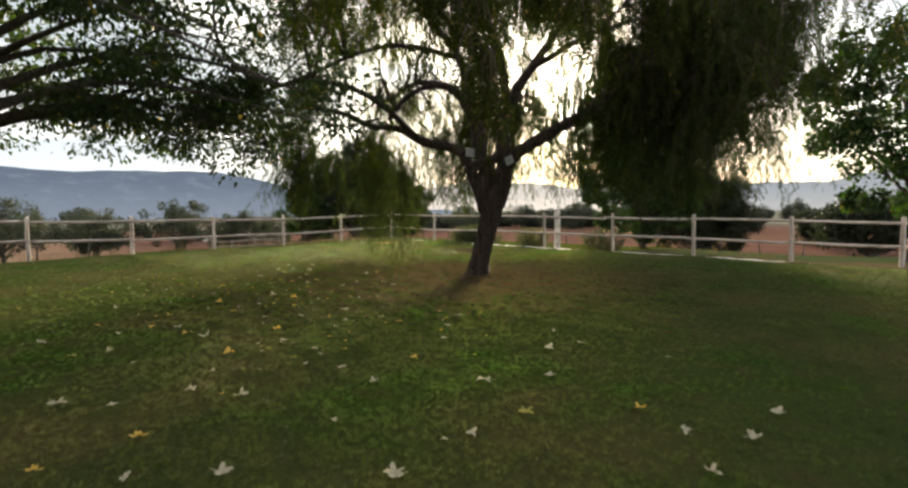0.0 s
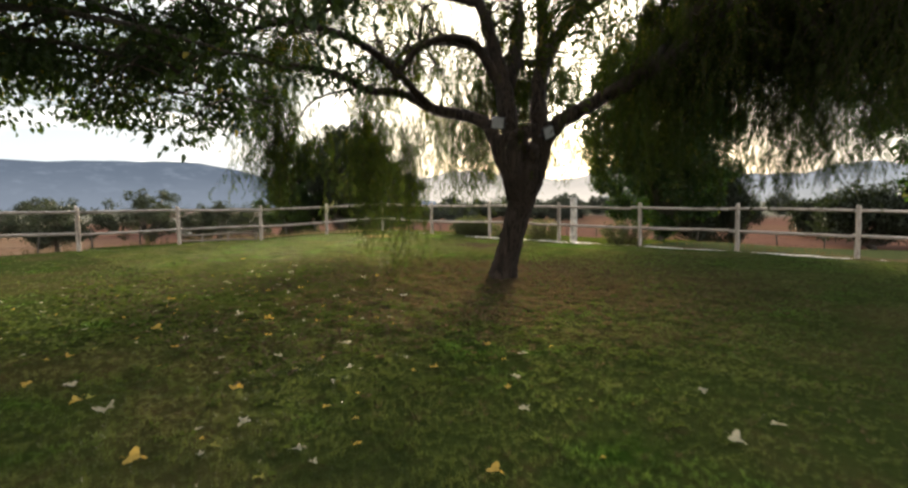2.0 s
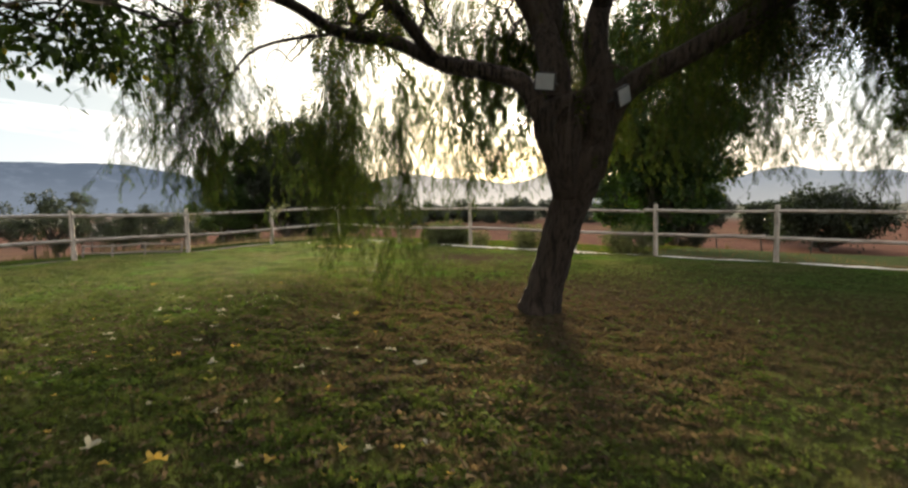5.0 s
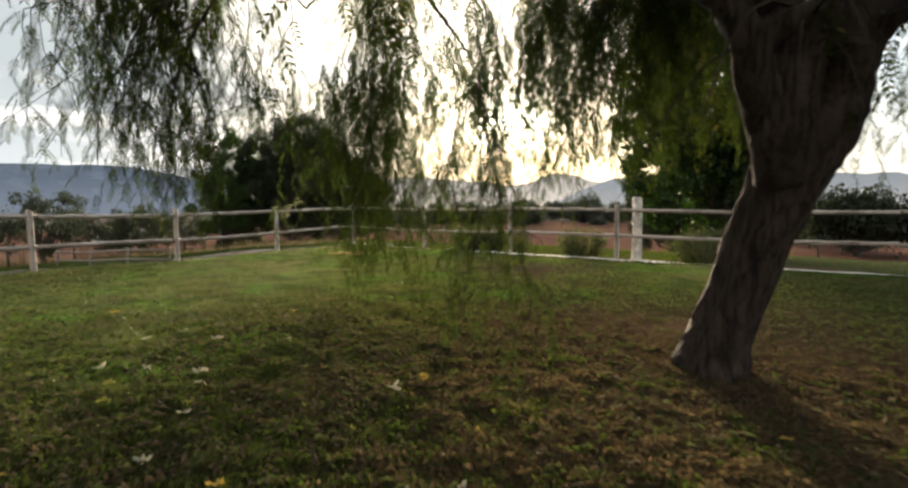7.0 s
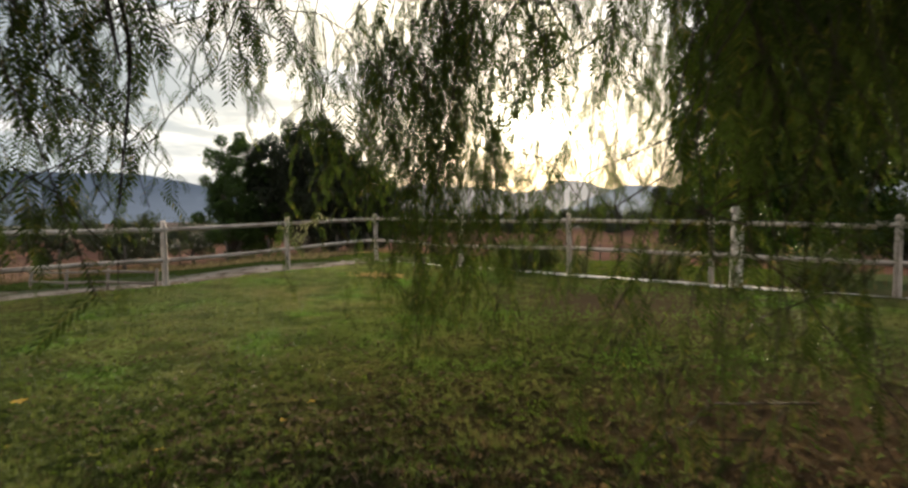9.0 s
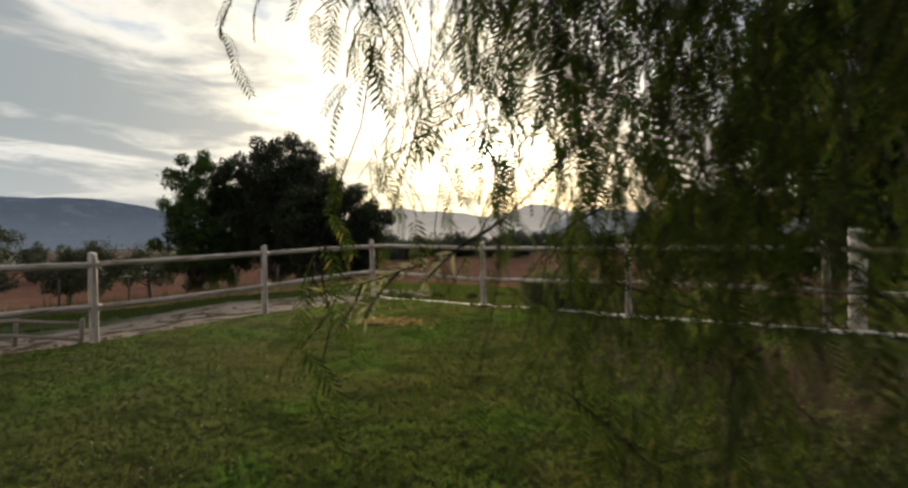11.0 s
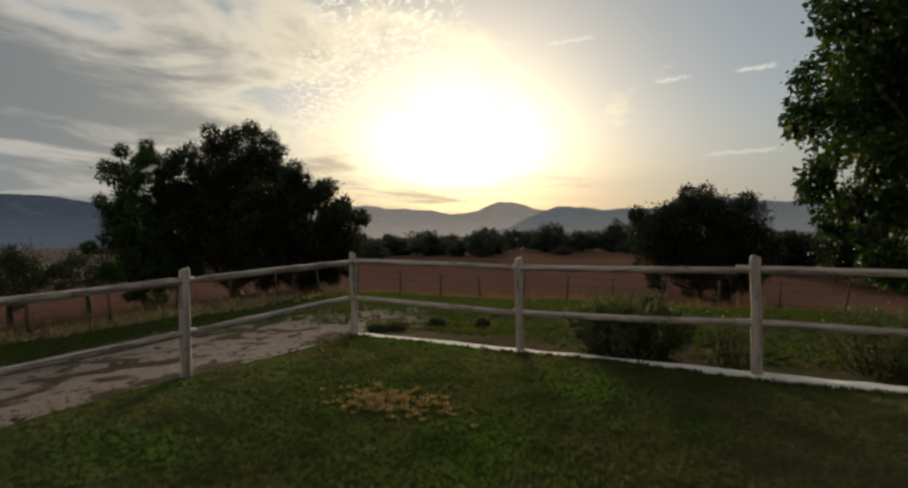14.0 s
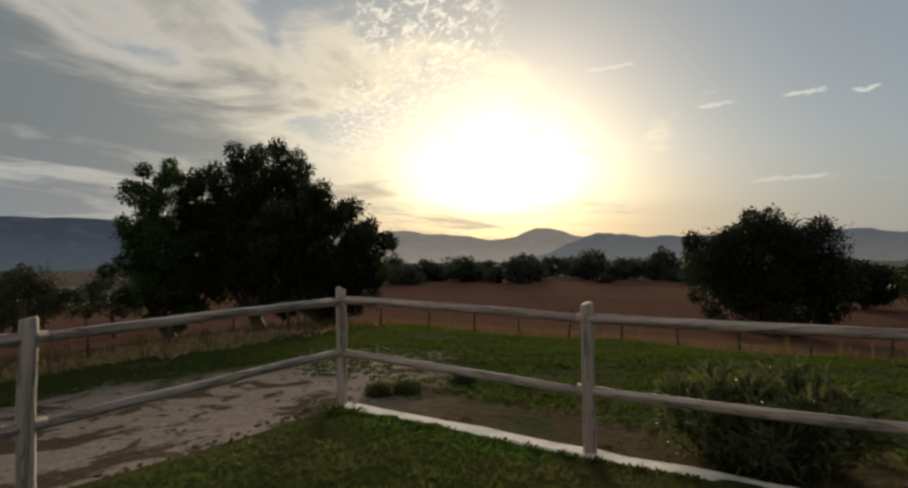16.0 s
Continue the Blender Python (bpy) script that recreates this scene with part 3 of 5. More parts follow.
def ridge(name, label, yaw0, yaw1, dist, profile, mat):
    """A far hill: a slope whose crest follows profile(yaw in degrees), in degrees above the eye."""
    yaws = np.linspace(yaw0, yaw1, 160)
    rows = []
    for share, near in ((0.0, 0.80), (0.35, 0.86), (0.7, 0.93), (1.0, 1.0), (0.6, 1.1)):
        tops = np.array([profile(w) for w in yaws])
        h = -16 + (np.tan(np.radians(tops)) * dist + 17) * share
        rows.append(np.stack([-np.sin(np.radians(yaws)) * dist * near, np.cos(np.radians(yaws)) * dist * near, h], 1))
    v = np.concatenate(rows)
    n = len(yaws)
    i, k = np.meshgrid(np.arange(len(rows) - 1), np.arange(n - 1), indexing="ij")
    q = i * n + k
    f = np.concatenate([np.stack([q, q + 1, q + n + 1], -1).reshape(-1, 3), np.stack([q, q + n + 1, q + n], -1).reshape(-1, 3)])
    tagged(new(name, mesh_of(name, v, f, mat, True)), label, "hill", kind="structure")


def soft_noise(w, seed):
    return sum(math.sin(w * f + seed * (k + 1.7)) / f for k, f in enumerate((0.35, 0.8, 1.9, 4.3)))


def bump_at(w, c, s, h):
    return h * math.exp(-(((w - c) / s) ** 2))


ridge("backdrop_hill", "long flat-topped hill across the valley, blue-grey with painted haze", 44, 140, 1500,
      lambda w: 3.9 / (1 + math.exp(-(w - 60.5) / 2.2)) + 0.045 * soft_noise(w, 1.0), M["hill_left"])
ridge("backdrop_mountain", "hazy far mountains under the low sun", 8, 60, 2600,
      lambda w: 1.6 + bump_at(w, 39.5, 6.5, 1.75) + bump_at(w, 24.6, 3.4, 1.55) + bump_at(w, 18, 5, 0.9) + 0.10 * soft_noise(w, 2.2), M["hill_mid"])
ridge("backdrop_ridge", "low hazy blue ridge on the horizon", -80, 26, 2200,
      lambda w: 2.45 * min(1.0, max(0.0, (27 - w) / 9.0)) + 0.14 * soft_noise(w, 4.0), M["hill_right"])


def make_shade_wall():
    """Plain unseen wall behind the start of the walk, added to shade the lawn."""
    wall = tagged(new("wall_south"), "plain unseen wall with a flat coping, added to shade the lawn", "wall", kind="structure")
    wall.matrix_basis = pose(19.9, -16.5, 0, 0, 0, 44)
    for name, size, z in (("render_coat", (16.0, 0.3, 4.6), 2.1), ("coping", (16.1, 0.42, 0.1), 4.45)):
        v, f = box(size, 0.01)
        part(name, mesh_of(name, v + (0, 0, z), f, M["plaster"] if name == "render_coat" else M["concrete"]), wall)


make_shade_wall()


# ---- fences ----
POST_H, RAIL_TOP, RAIL_LOW = 1.15, 1.03, 0.495


def post_mesh(seed, h=POST_H, r=0.051):
    z = np.array([-0.35, 0.0, 0.25, 0.6, 0.95, h - 0.012, h])
    rad = r * np.array([1.04, 1.03, 1.0, 0.99, 0.97, 0.96, 0.86])
    rng = np.random.default_rng(seed)
    path = np.stack([rng.normal(0, 0.003, 7), rng.normal(0, 0.003, 7), z], 1)
    return mesh_of("post", *tube(path, rad, 14, 0.02, seed), M["wood"], True)


def rail_mesh(seed, length, r=0.038):
    rng = np.random.default_rng(seed)
    s = np.linspace(0, 1, 9)
    path = np.stack([s * length, rng.normal(0, 0.006, 9), 0.012 * np.sin(s * 3 + seed) + rng.normal(0, 0.003, 9)], 1)
    return mesh_of("rail", *tube(path, r * (1.05 - 0.12 * s), 12, 0.02, seed), M["rail"], True)


POSTS = [post_mesh(k) for k in range(4)]
RAILS = [rail_mesh(k, 2.5) for k in range(5)]


def make_fence(label, start, way, first, count, step, fall=0.0, lifts=(), shifts=()):
    fence = thing("post_and_rail_fence", label, "fence", start)
    turn = math.degrees(math.atan2(way.y, way.x))
    lift, shift = dict(enumerate(lifts)), dict(enumerate(shifts))
    rng = random.Random(len(label))
    for k in range(first, count):
        p = way * (k * step + shift.get(k, 0.0))
        part("post", POSTS[k % 4], fence, at=pose(p.x, p.y, rng.uniform(-0.015, 0.015) - fall * k * step + lift.get(k, 0.0), rng.uniform(-0.8, 0.8), rng.uniform(-0.8, 0.8), 90 * (k % 4)))
    for k in range(count - 1):
        p = way * (k * step)
        for n, z in enumerate((RAIL_TOP, RAIL_LOW)):
            m = pose(p.x, p.y, z + rng.uniform(-0.012, 0.012) - fall * k * step + lift.get(k, 0.0), 0, math.degrees(fall - (lift.get(k + 1, 0.0) - lift.get(k, 0.0)) / step) + rng.uniform(-0.25, 0.25), turn) @ Matrix.Diagonal((step / 2.5 * 1.004, 1, 1, 1))
            part("rail", RAILS[(2 * k + n) % 5], fence, at=m)
    return fence


make_fence("weathered grey round-wood fence beside the bare earth", (0, 0, 0), Vector((0, -1, 0)), 0, 12, 2.44, lifts=(0.0, -0.055, -0.085, -0.07, -0.05), shifts=(0.0, 0.10, 0.09, 0.09, 0.0, -0.05))
make_fence("weathered grey round-wood fence above a pale concrete kerb", (0, 0, 0), RIGHT, 1, 14, 2.40, 0.012, (0.0, -0.035, 0.018), (0.0, 0.09, 0.18, 0.26, 0.26, 0.2, 0.1, -0.2))


def make_kerb():
    kerb = tagged(new("kerb"), "low pale concrete kerb with moss stains along the lawn", "kerb", kind="structure")
    rng = np.random.default_rng(5)
    for k in range(13):
        s = np.linspace(0, 2.48, 12)
        v = []
        for w, z in ((-0.115, -0.3), (-0.115, -0.012), (-0.09, 0.006), (0.085, 0.004), (0.11, -0.02), (0.11, -0.4)):
            v.append(np.stack([s, w + rng.normal(0, 0.004, 12), z + rng.normal(0, 0.005, 12)], 1))
        v = np.concatenate(v)
        i, j = np.meshgrid(np.arange(5), np.arange(11), indexing="ij")
        q = i * 12 + j
        f = np.concatenate([np.stack([q, q + 1, q + 13], -1).reshape(-1, 3), np.stack([q, q + 13, q + 12], -1).reshape(-1, 3)])
        p = RIGHT * (2.49 * k)
        part("kerb_stone", mesh_of("kerb_stone", v, f, M["concrete"]), kerb, at=pose(p.x, p.y, -0.012 * 2.49 * k, 0, math.degrees(0.012), math.degrees(math.atan2(RIGHT.y, RIGHT.x))))


make_kerb()


# ---- trees ----
def limb(name, points, parent, mat, sides=12, seed=0, wobble=0.06, label=""):
    """points: rows of x, y, z, radius."""
    p = smooth_path(points)
    return part(name, mesh_of(name, *tube(p[:, :3], p[:, 3], sides, wobble, seed), mat, True), parent, label)


def view(r, f, u, base=TREE):
    """A place by metres to the right, ahead and up, as seen while walking up to the pepper tree."""
    return [base.x + 0.770 * r - 0.638 * f, base.y + 0.638 * r + 0.770 * f, base.z + u]


def way_off(p):
    """How far places lie from the walked way under the tree."""
    off = np.full(len(p), 99.0)
    for a, b in zip(WAY[:-1], WAY[1:]):
        a, b = np.array(a), np.array(b)
        t = np.clip(((p[:, :2] - a) @ (b - a)) / ((b - a) @ (b - a)), 0, 1)
        off = np.minimum(off, np.linalg.norm(p[:, :2] - (a + t[:, None] * (b - a)), axis=1))
    return off


def strands(rng, tops, lengths, lean=0.12, gap=0.075, size=0.24, fronds=FRONDS):
    """Hanging shoots with pinnate leaves: gives leaf mesh data and shoot mesh data."""
    places, ways, sizes, shoots = [], [], [], []
    todo = [(top, long, rng.normal(0, lean, 2), True) for top, long in zip(tops, lengths)]
    while todo:
        top, long, sway, main = todo.pop()
        turn = rng.uniform(0, 6.28)
        n = max(3, int(long / (gap * rng.uniform(0.85, 1.5))))
        s = np.linspace(0, 1, n)
        bend = s * s if main else np.sqrt(s)
        path = np.stack([top[0] + sway[0] * long * bend, top[1] + sway[1] * long * bend, top[2] - long * s + 0.08 * long * s * (1 - s)], 1)
        path[:, :2] += 0.034 * np.cumsum(rng.normal(0, 1, (n, 2)), axis=0)
        # the walker's way under the tree stays open
        low = np.flatnonzero((way_off(path) < 0.24) & (path[:, 2] < 1.62))
        path = path[: low[0]] if len(low) else path
        if len(path) < 3:
            continue
        n, s = len(path), s[: len(path)]
        if main and long > 0.7:
            for _ in range(rng.integers(0, 4)):
                i = rng.integers(n // 4, n - 1)
                todo.append((path[i], rng.uniform(0.2, 0.55) * long * 0.6, rng.normal(0, 0.55, 2), False))
        step = max(1, n // 6)
        some = path[::step]
        shoots.append(tube(some, np.linspace(0.005 if main else 0.0035, 0.0018, len(some)), 3, cap=False))
        ang = turn + np.arange(n) * 2.4 + rng.normal(0, 0.3, n)
        way = np.stack([np.cos(ang), np.sin(ang), rng.uniform(-1.1, -0.35, n)], 1)
        places.append(path)
        ways.append(way)
        sizes.append(size * rng.uniform(0.7, 1.2, n) * (1 - 0.35 * s))
    places, ways, sizes = np.concatenate(places), np.concatenate(ways), np.concatenate(sizes)
    mats = frames_of(ways, np.tile((0.0, 0.0, 1.0), (len(ways), 1)) + rng.normal(0, 0.2, ways.shape), sizes)
    pick = rng.integers(0, len(fronds), len(places))
    leaves = join([stamp(fronds[k], mats[pick == k], places[pick == k]) for k in range(len(fronds))])
    return leaves, join(shoots)


def make_pepper_tree():
    tree = thing("pepper_tree", "old leaning pepper tree with forked trunk and hanging feathery leaves", "tree")
    limbs = [
        [(*view(0.0, -0.02, -0.25), 0.30), (*view(0.01, -0.03, 0.0), 0.235), (*view(0.07, -0.08, 0.3), 0.195), (*view(0.19, -0.18, 0.8), 0.195), (*view(0.31, -0.30, 1.25), 0.215), (*view(0.38, -0.36, 1.5), 0.245), (*view(0.44, -0.39, 1.7), 0.225), (*view(0.54, -0.42, 1.95), 0.17), (*view(0.58, -0.40, 2.15), 0.12)],
        [(*view(-0.02, -0.46, 1.80), 0.10), (*view(-0.10, -0.47, 2.0), 0.105), (*view(-0.27, -0.42, 2.30), 0.095), (*view(-0.60, -0.26, 2.46), 0.09), (*view(-1.1, -0.1, 2.60), 0.085), (*view(-1.6, 0.1, 2.88), 0.07), (*view(-2.1, 0.0, 2.92), 0.06), (*view(-2.7, -0.4, 3.15), 0.05), (*view(-3.6, -0.7, 3.2), 0.03)],
        [(*view(0.12, -0.46, 2.05), 0.11), (*view(0.06, -0.36, 2.5), 0.14), (*view(0.0, -0.1, 3.0), 0.125), (*view(-0.14, 0.1, 3.6), 0.10), (*view(-0.4, 0.3, 4.4), 0.08), (*view(-1.0, 0.6, 5.2), 0.05)],
        [(*view(-0.02, -0.1, 2.9), 0.08), (*view(-0.4, -0.2, 3.5), 0.07), (*view(-0.85, -0.3, 3.6), 0.06), (*view(-1.3, -0.5, 3.35), 0.05), (*view(-1.6, -0.7, 2.9), 0.03)],
        [(*view(0.46, -0.40, 1.7), 0.17), (*view(0.56, -0.42, 2.0), 0.16), (*view(0.54, -0.36, 2.38), 0.14), (*view(0.54, -0.2, 2.87), 0.13), (*view(0.75, 0.0, 3.45), 0.11), (*view(1.1, 0.2, 4.0), 0.09), (*view(1.7, 0.6, 4.9), 0.06)],
        [(*view(0.1, -0.15, 2.9), 0.09), (*view(0.25, 0.2, 3.5), 0.08), (*view(0.35, 0.7, 4.3), 0.06), (*view(0.3, 1.5, 5.1), 0.04)],
        [(*view(0.52, -0.42, 1.86), 0.13), (*view(0.76, -0.52, 2.25), 0.115), (*view(1.25, -0.7, 2.53), 0.11), (*view(1.95, -0.9, 2.90), 0.10), (*view(2.75, -0.9, 3.35), 0.08), (*view(3.8, -0.5, 3.7), 0.05)],
        [(*view(0.6, -0.1, 3.1), 0.09), (*view(0.5, -0.9, 3.8), 0.075), (*view(0.2, -1.9, 4.3), 0.06), (*view(-0.3, -2.9, 4.3), 0.035)],
        [(*view(-0.1, 0.05, 3.4), 0.08), (*view(-0.7, 1.0, 3.9), 0.07), (*view(-1.5, 2.0, 4.2), 0.05), (*view(-2.3, 3.0, 4.0), 0.03)],
        [(*view(-1.1, -0.1, 2.6), 0.06), (*view(-1.9, -0.9, 3.3), 0.055), (*view(-2.8, -1.4, 3.5), 0.04), (*view(-3.6, -1.6, 3.3), 0.02)],
        [(*view(-0.4, 0.3, 4.3), 0.06), (*view(-1.6, 0.4, 4.6), 0.05), (*view(-2.8, 0.8, 4.5), 0.04), (*view(-3.8, 1.0, 4.1), 0.02)],
        [(*view(1.95, -0.9, 2.85), 0.06), (*view(2.4, -0.1, 3.4), 0.05), (*view(2.9, 0.9, 3.8), 0.035), (*view(3.4, 1.8, 3.7), 0.02)],
        [(*view(0.24, -0.34, 1.30), 0.15), (*view(0.06, -0.43, 1.62), 0.135), (*view(-0.07, -0.48, 1.86), 0.11), (*view(-0.03, -0.50, 2.03), 0.10), (*view(0.16, -0.50, 2.12), 0.085), (*view(0.38, -0.46, 2.17), 0.09), (*view(0.56, -0.42, 2.28), 0.09)],
        [(*view(0.22, -0.34, 1.20), 0.16), (*view(0.17, -0.42, 1.50), 0.19), (*view(0.17, -0.45, 1.74), 0.17), (*view(0.22, -0.46, 1.92), 0.16), (*view(0.25, -0.46, 2.06), 0.12), (*view(0.26, -0.46, 2.16), 0.06)],
        [(*view(0.44, -0.50, 1.72), 0.11), (*view(0.42, -0.60, 1.86), 0.10), (*view(0.42, -0.66, 1.95), 0.075)],
        [(*view(2.75, -0.9, 3.35), 0.05), (*view(3.5, -1.2, 3.9), 0.04), (*view(4.2, -1.5, 4.0), 0.02)],
        [(*view(1.1, 0.2, 4.0), 0.06), (*view(2.2, -0.2, 4.5), 0.045), (*view(3.4, -0.6, 4.7), 0.025)],
        [(*view(0.0, 0.0, 3.1), 0.06), (*view(0.5, 1.2, 3.6), 0.05), (*view(0.9, 2.4, 3.8), 0.035), (*view(1.0, 3.4, 3.5), 0.02)],
        [(8.35, -7.1, 3.2, 0.022), (8.0, -8.1, 2.85, 0.016), (7.90, -8.48, 2.3, 0.012), (7.83, -8.62, 1.95, 0.010), (7.88, -8.72, 1.6, 0.007), (7.80, -8.70, 1.25, 0.003)],
        [(7.89, -8.52, 2.25, 0.010), (7.70, -8.72, 2.08, 0.009), (7.48, -8.80, 2.02, 0.007), (7.40, -8.92, 1.7, 0.005), (7.42, -8.96, 1.35, 0.003)],
        [(7.95, -8.3, 2.6, 0.011), (8.08, -8.75, 2.3, 0.009), (8.05, -8.98, 2.0, 0.007), (8.14, -9.08, 1.65, 0.003)],
        [(7.86, -8.56, 2.12, 0.010), (7.66, -8.42, 1.98, 0.008), (7.58, -8.30, 1.7, 0.006), (7.50, -8.32, 1.2, 0.003)],
        [(7.84, -8.60, 2.0, 0.008), (8.0, -8.55, 1.85, 0.006), (8.05, -8.5, 1.5, 0.003)],
        [(7.6, -8.76, 2.05, 0.007), (7.66, -8.90, 1.85, 0.005), (7.62, -8.95, 1.5, 0.003)],
        [(7.6, -4.3, 2.8, 0.012), (6.7, -5.0, 2.12, 0.008), (6.28, -5.34, 1.84, 0.006), (6.05, -5.52, 1.55, 0.003)],
    ]
    for k, pts in enumerate(limbs):
        limb("trunk" if k == 0 else "limb", pts, tree, M["bark"], 16 if k == 0 else 10, k, 0.10 if k == 0 else 0.09)
    rng = np.random.default_rng(11)
    # finer limbs that fill the dome of the crown
    ends = np.array([pts[-1][:3] for pts in limbs[1:18] if pts[-1][3] < 0.07] + [pts[-2][:3] for pts in limbs[1:18] if pts[-1][3] < 0.07])
    finer = []
    for k in range(58):
        ang, far = 2.4 * k + rng.normal(0, 0.2), 4.7 * math.sqrt((k + 0.5) / 58)
        goal = np.array([TREE.x + far * math.cos(ang), TREE.y + far * math.sin(ang), 6.4 - 0.12 * far * far + rng.uniform(-1.5, 0.1)])
        a = ends[np.argmin(((ends - goal) ** 2).sum(1))]
        m = (a + goal) / 2 + np.array([*rng.normal(0, 0.12, 2), 0.25])
        finer.append([(*a, 0.035), (*m, 0.026), (*goal, 0.012)])
    for k in range(22):
        goal = np.array([rng.normal(13.4, 1.1), rng.normal(-5.3, 0.9), rng.uniform(3.0, 5.2)])
        a = ends[np.argmin(((ends - goal) ** 2).sum(1))]
        finer.append([(*a, 0.03), (*(a + goal) / 2 + rng.normal(0, 0.15, 3), 0.022), (*goal, 0.01)])
    for k in range(14):
        goal = np.array([rng.normal(9.4, 0.6), rng.normal(-5.3, 0.6), rng.uniform(3.0, 4.2)])
        a = ends[np.argmin(((ends - goal) ** 2).sum(1))]
        finer.append([(*a, 0.03), (*(a + goal) / 2 + rng.normal(0, 0.15, 3), 0.022), (*goal, 0.01)])
    # denser top of the crown out of view, added to hold back sky light
    for k in range(46):
        ang, far = 2.4 * k + rng.normal(0, 0.2), 4.9 * math.sqrt((k + 0.5) / 46)
        goal = np.array([TREE.x + 0.6 + far * math.cos(ang), TREE.y + far * math.sin(ang), 7.6 - 0.09 * far * far + rng.uniform(-0.6, 0.3)])
        a = ends[np.argmin(((ends - goal) ** 2).sum(1))]
        finer.append([(*a, 0.04), (*(a + goal) / 2 + rng.normal(0, 0.2, 3), 0.03), (*goal, 0.012)])
    twigs, tips, drops = [], [], []
    for k, pts in enumerate(finer):
        p = smooth_path(pts, 6)
        twigs.append(tube(p[:, :3], p[:, 3], 6, 0.05, k, cap=False))
    for k, pts in enumerate([q for q in limbs[1:18] if q[-1][3] < 0.07] + finer):
        p = smooth_path(pts, 6)
        long = len(p)
        for _ in range(9 if pts[-1][0] < TREE.x else 11):
            i = rng.integers(long // 2, long)
            start = p[i, :3]
            out = start[:2] - np.array(TREE[:2]) + rng.normal(0, 1.1, 2)
            out /= np.linalg.norm(out) + 1e-6
            reach, rise = rng.uniform(0.3, 1.0), rng.uniform(0.0, 0.5)
            t = np.linspace(0, 1, 6)
            arc = np.stack([start[0] + out[0] * reach * t, start[1] + out[1] * reach * t, start[2] + rise * np.sin(t * 2.2) - 0.75 * reach * t**3], 1)
            twigs.append(tube(arc, np.linspace(0.016, 0.005, 6), 3, cap=False))
            for q in arc[1:]:
                tips.append(q + rng.normal(0, 0.06, 3))
                r = math.hypot(q[0] - TREE.x, q[1] - TREE.y)
                drops.append(min(rng.uniform(0.2, 0.75) * (0.8 + 0.10 * r), q[2] - rng.uniform(1.45, 2.3)))
    tips, drops = np.array(tips), np.array(drops)
    inner = np.hypot(tips[:, 0] - TREE.x, tips[:, 1] - TREE.y) < rng.uniform(1.2, 3.4, len(tips))
    ok = (drops > 0.15) & ((tips[:, 0] > 6.3) | (tips[:, 1] < -7.6)) & ((tips[:, 2] > 5.6) | (rng.random(len(tips)) < np.where(inner, 0.3, np.where(tips[:, 0] < TREE.x + 1.2, 0.5, 0.8)))) & ((tips[:, 1] > -12.2 + 0.48 * (14.34 - tips[:, 0])) | (rng.random(len(tips)) < 0.15))
    leaves, shoots = strands(rng, tips[ok], drops[ok], lean=0.2, gap=0.075, fronds=FAR_FRONDS)
    # long curtains: place, spread, foot, count
    tips, drops = [], []
    for x, y, wide, foot, count, high in CURTAINS:
        for _ in range(count):
            top = high + rng.uniform(-0.3, 0.3)
            tips.append((x + rng.normal(0, wide * 0.5), y + rng.normal(0, wide * 0.5), top))
            drops.append(top - foot - abs(rng.normal(0, 0.32)))
    tips, drops = np.array(tips), np.array(drops)
    ok = (drops > 0.2) & ((tips[:, 0] > 5.55) | (tips[:, 1] < -7.6))
    more, extra = strands(rng, tips[ok], drops[ok], lean=0.17, gap=0.062, size=0.18)
    part("hanging_foliage", mesh_of("hanging_foliage", *more, M["pepper_backlit"]), tree, "long hanging sprays of feathery leaves")
    twigs.append(extra)
    tips, drops = [], []
    for x, y, wide, foot, count, high in LOW_SPRAYS:
        for _ in range(count):
            top = high + rng.uniform(-0.3, 0.3)
            tips.append((x + rng.normal(0, wide * 0.5), y + rng.normal(0, wide * 0.5), top))
            drops.append(top - foot - abs(rng.normal(0, 0.25)))
    more, extra = strands(rng, np.array(tips), np.array(drops), lean=0.10, gap=0.065, size=0.215)
    part("hanging_foliage", mesh_of("hanging_foliage", *more, M["pepper_backlit"]), tree, "long hanging sprays of feathery leaves")
    twigs.append(extra)
    part("crown", mesh_of("crown", *leaves, M["pepper"]), tree, "hanging feathery green leaves")
    part("twigwork", mesh_of("twigwork", *join([shoots, *twigs]), M["twig"]), tree)
    return tree


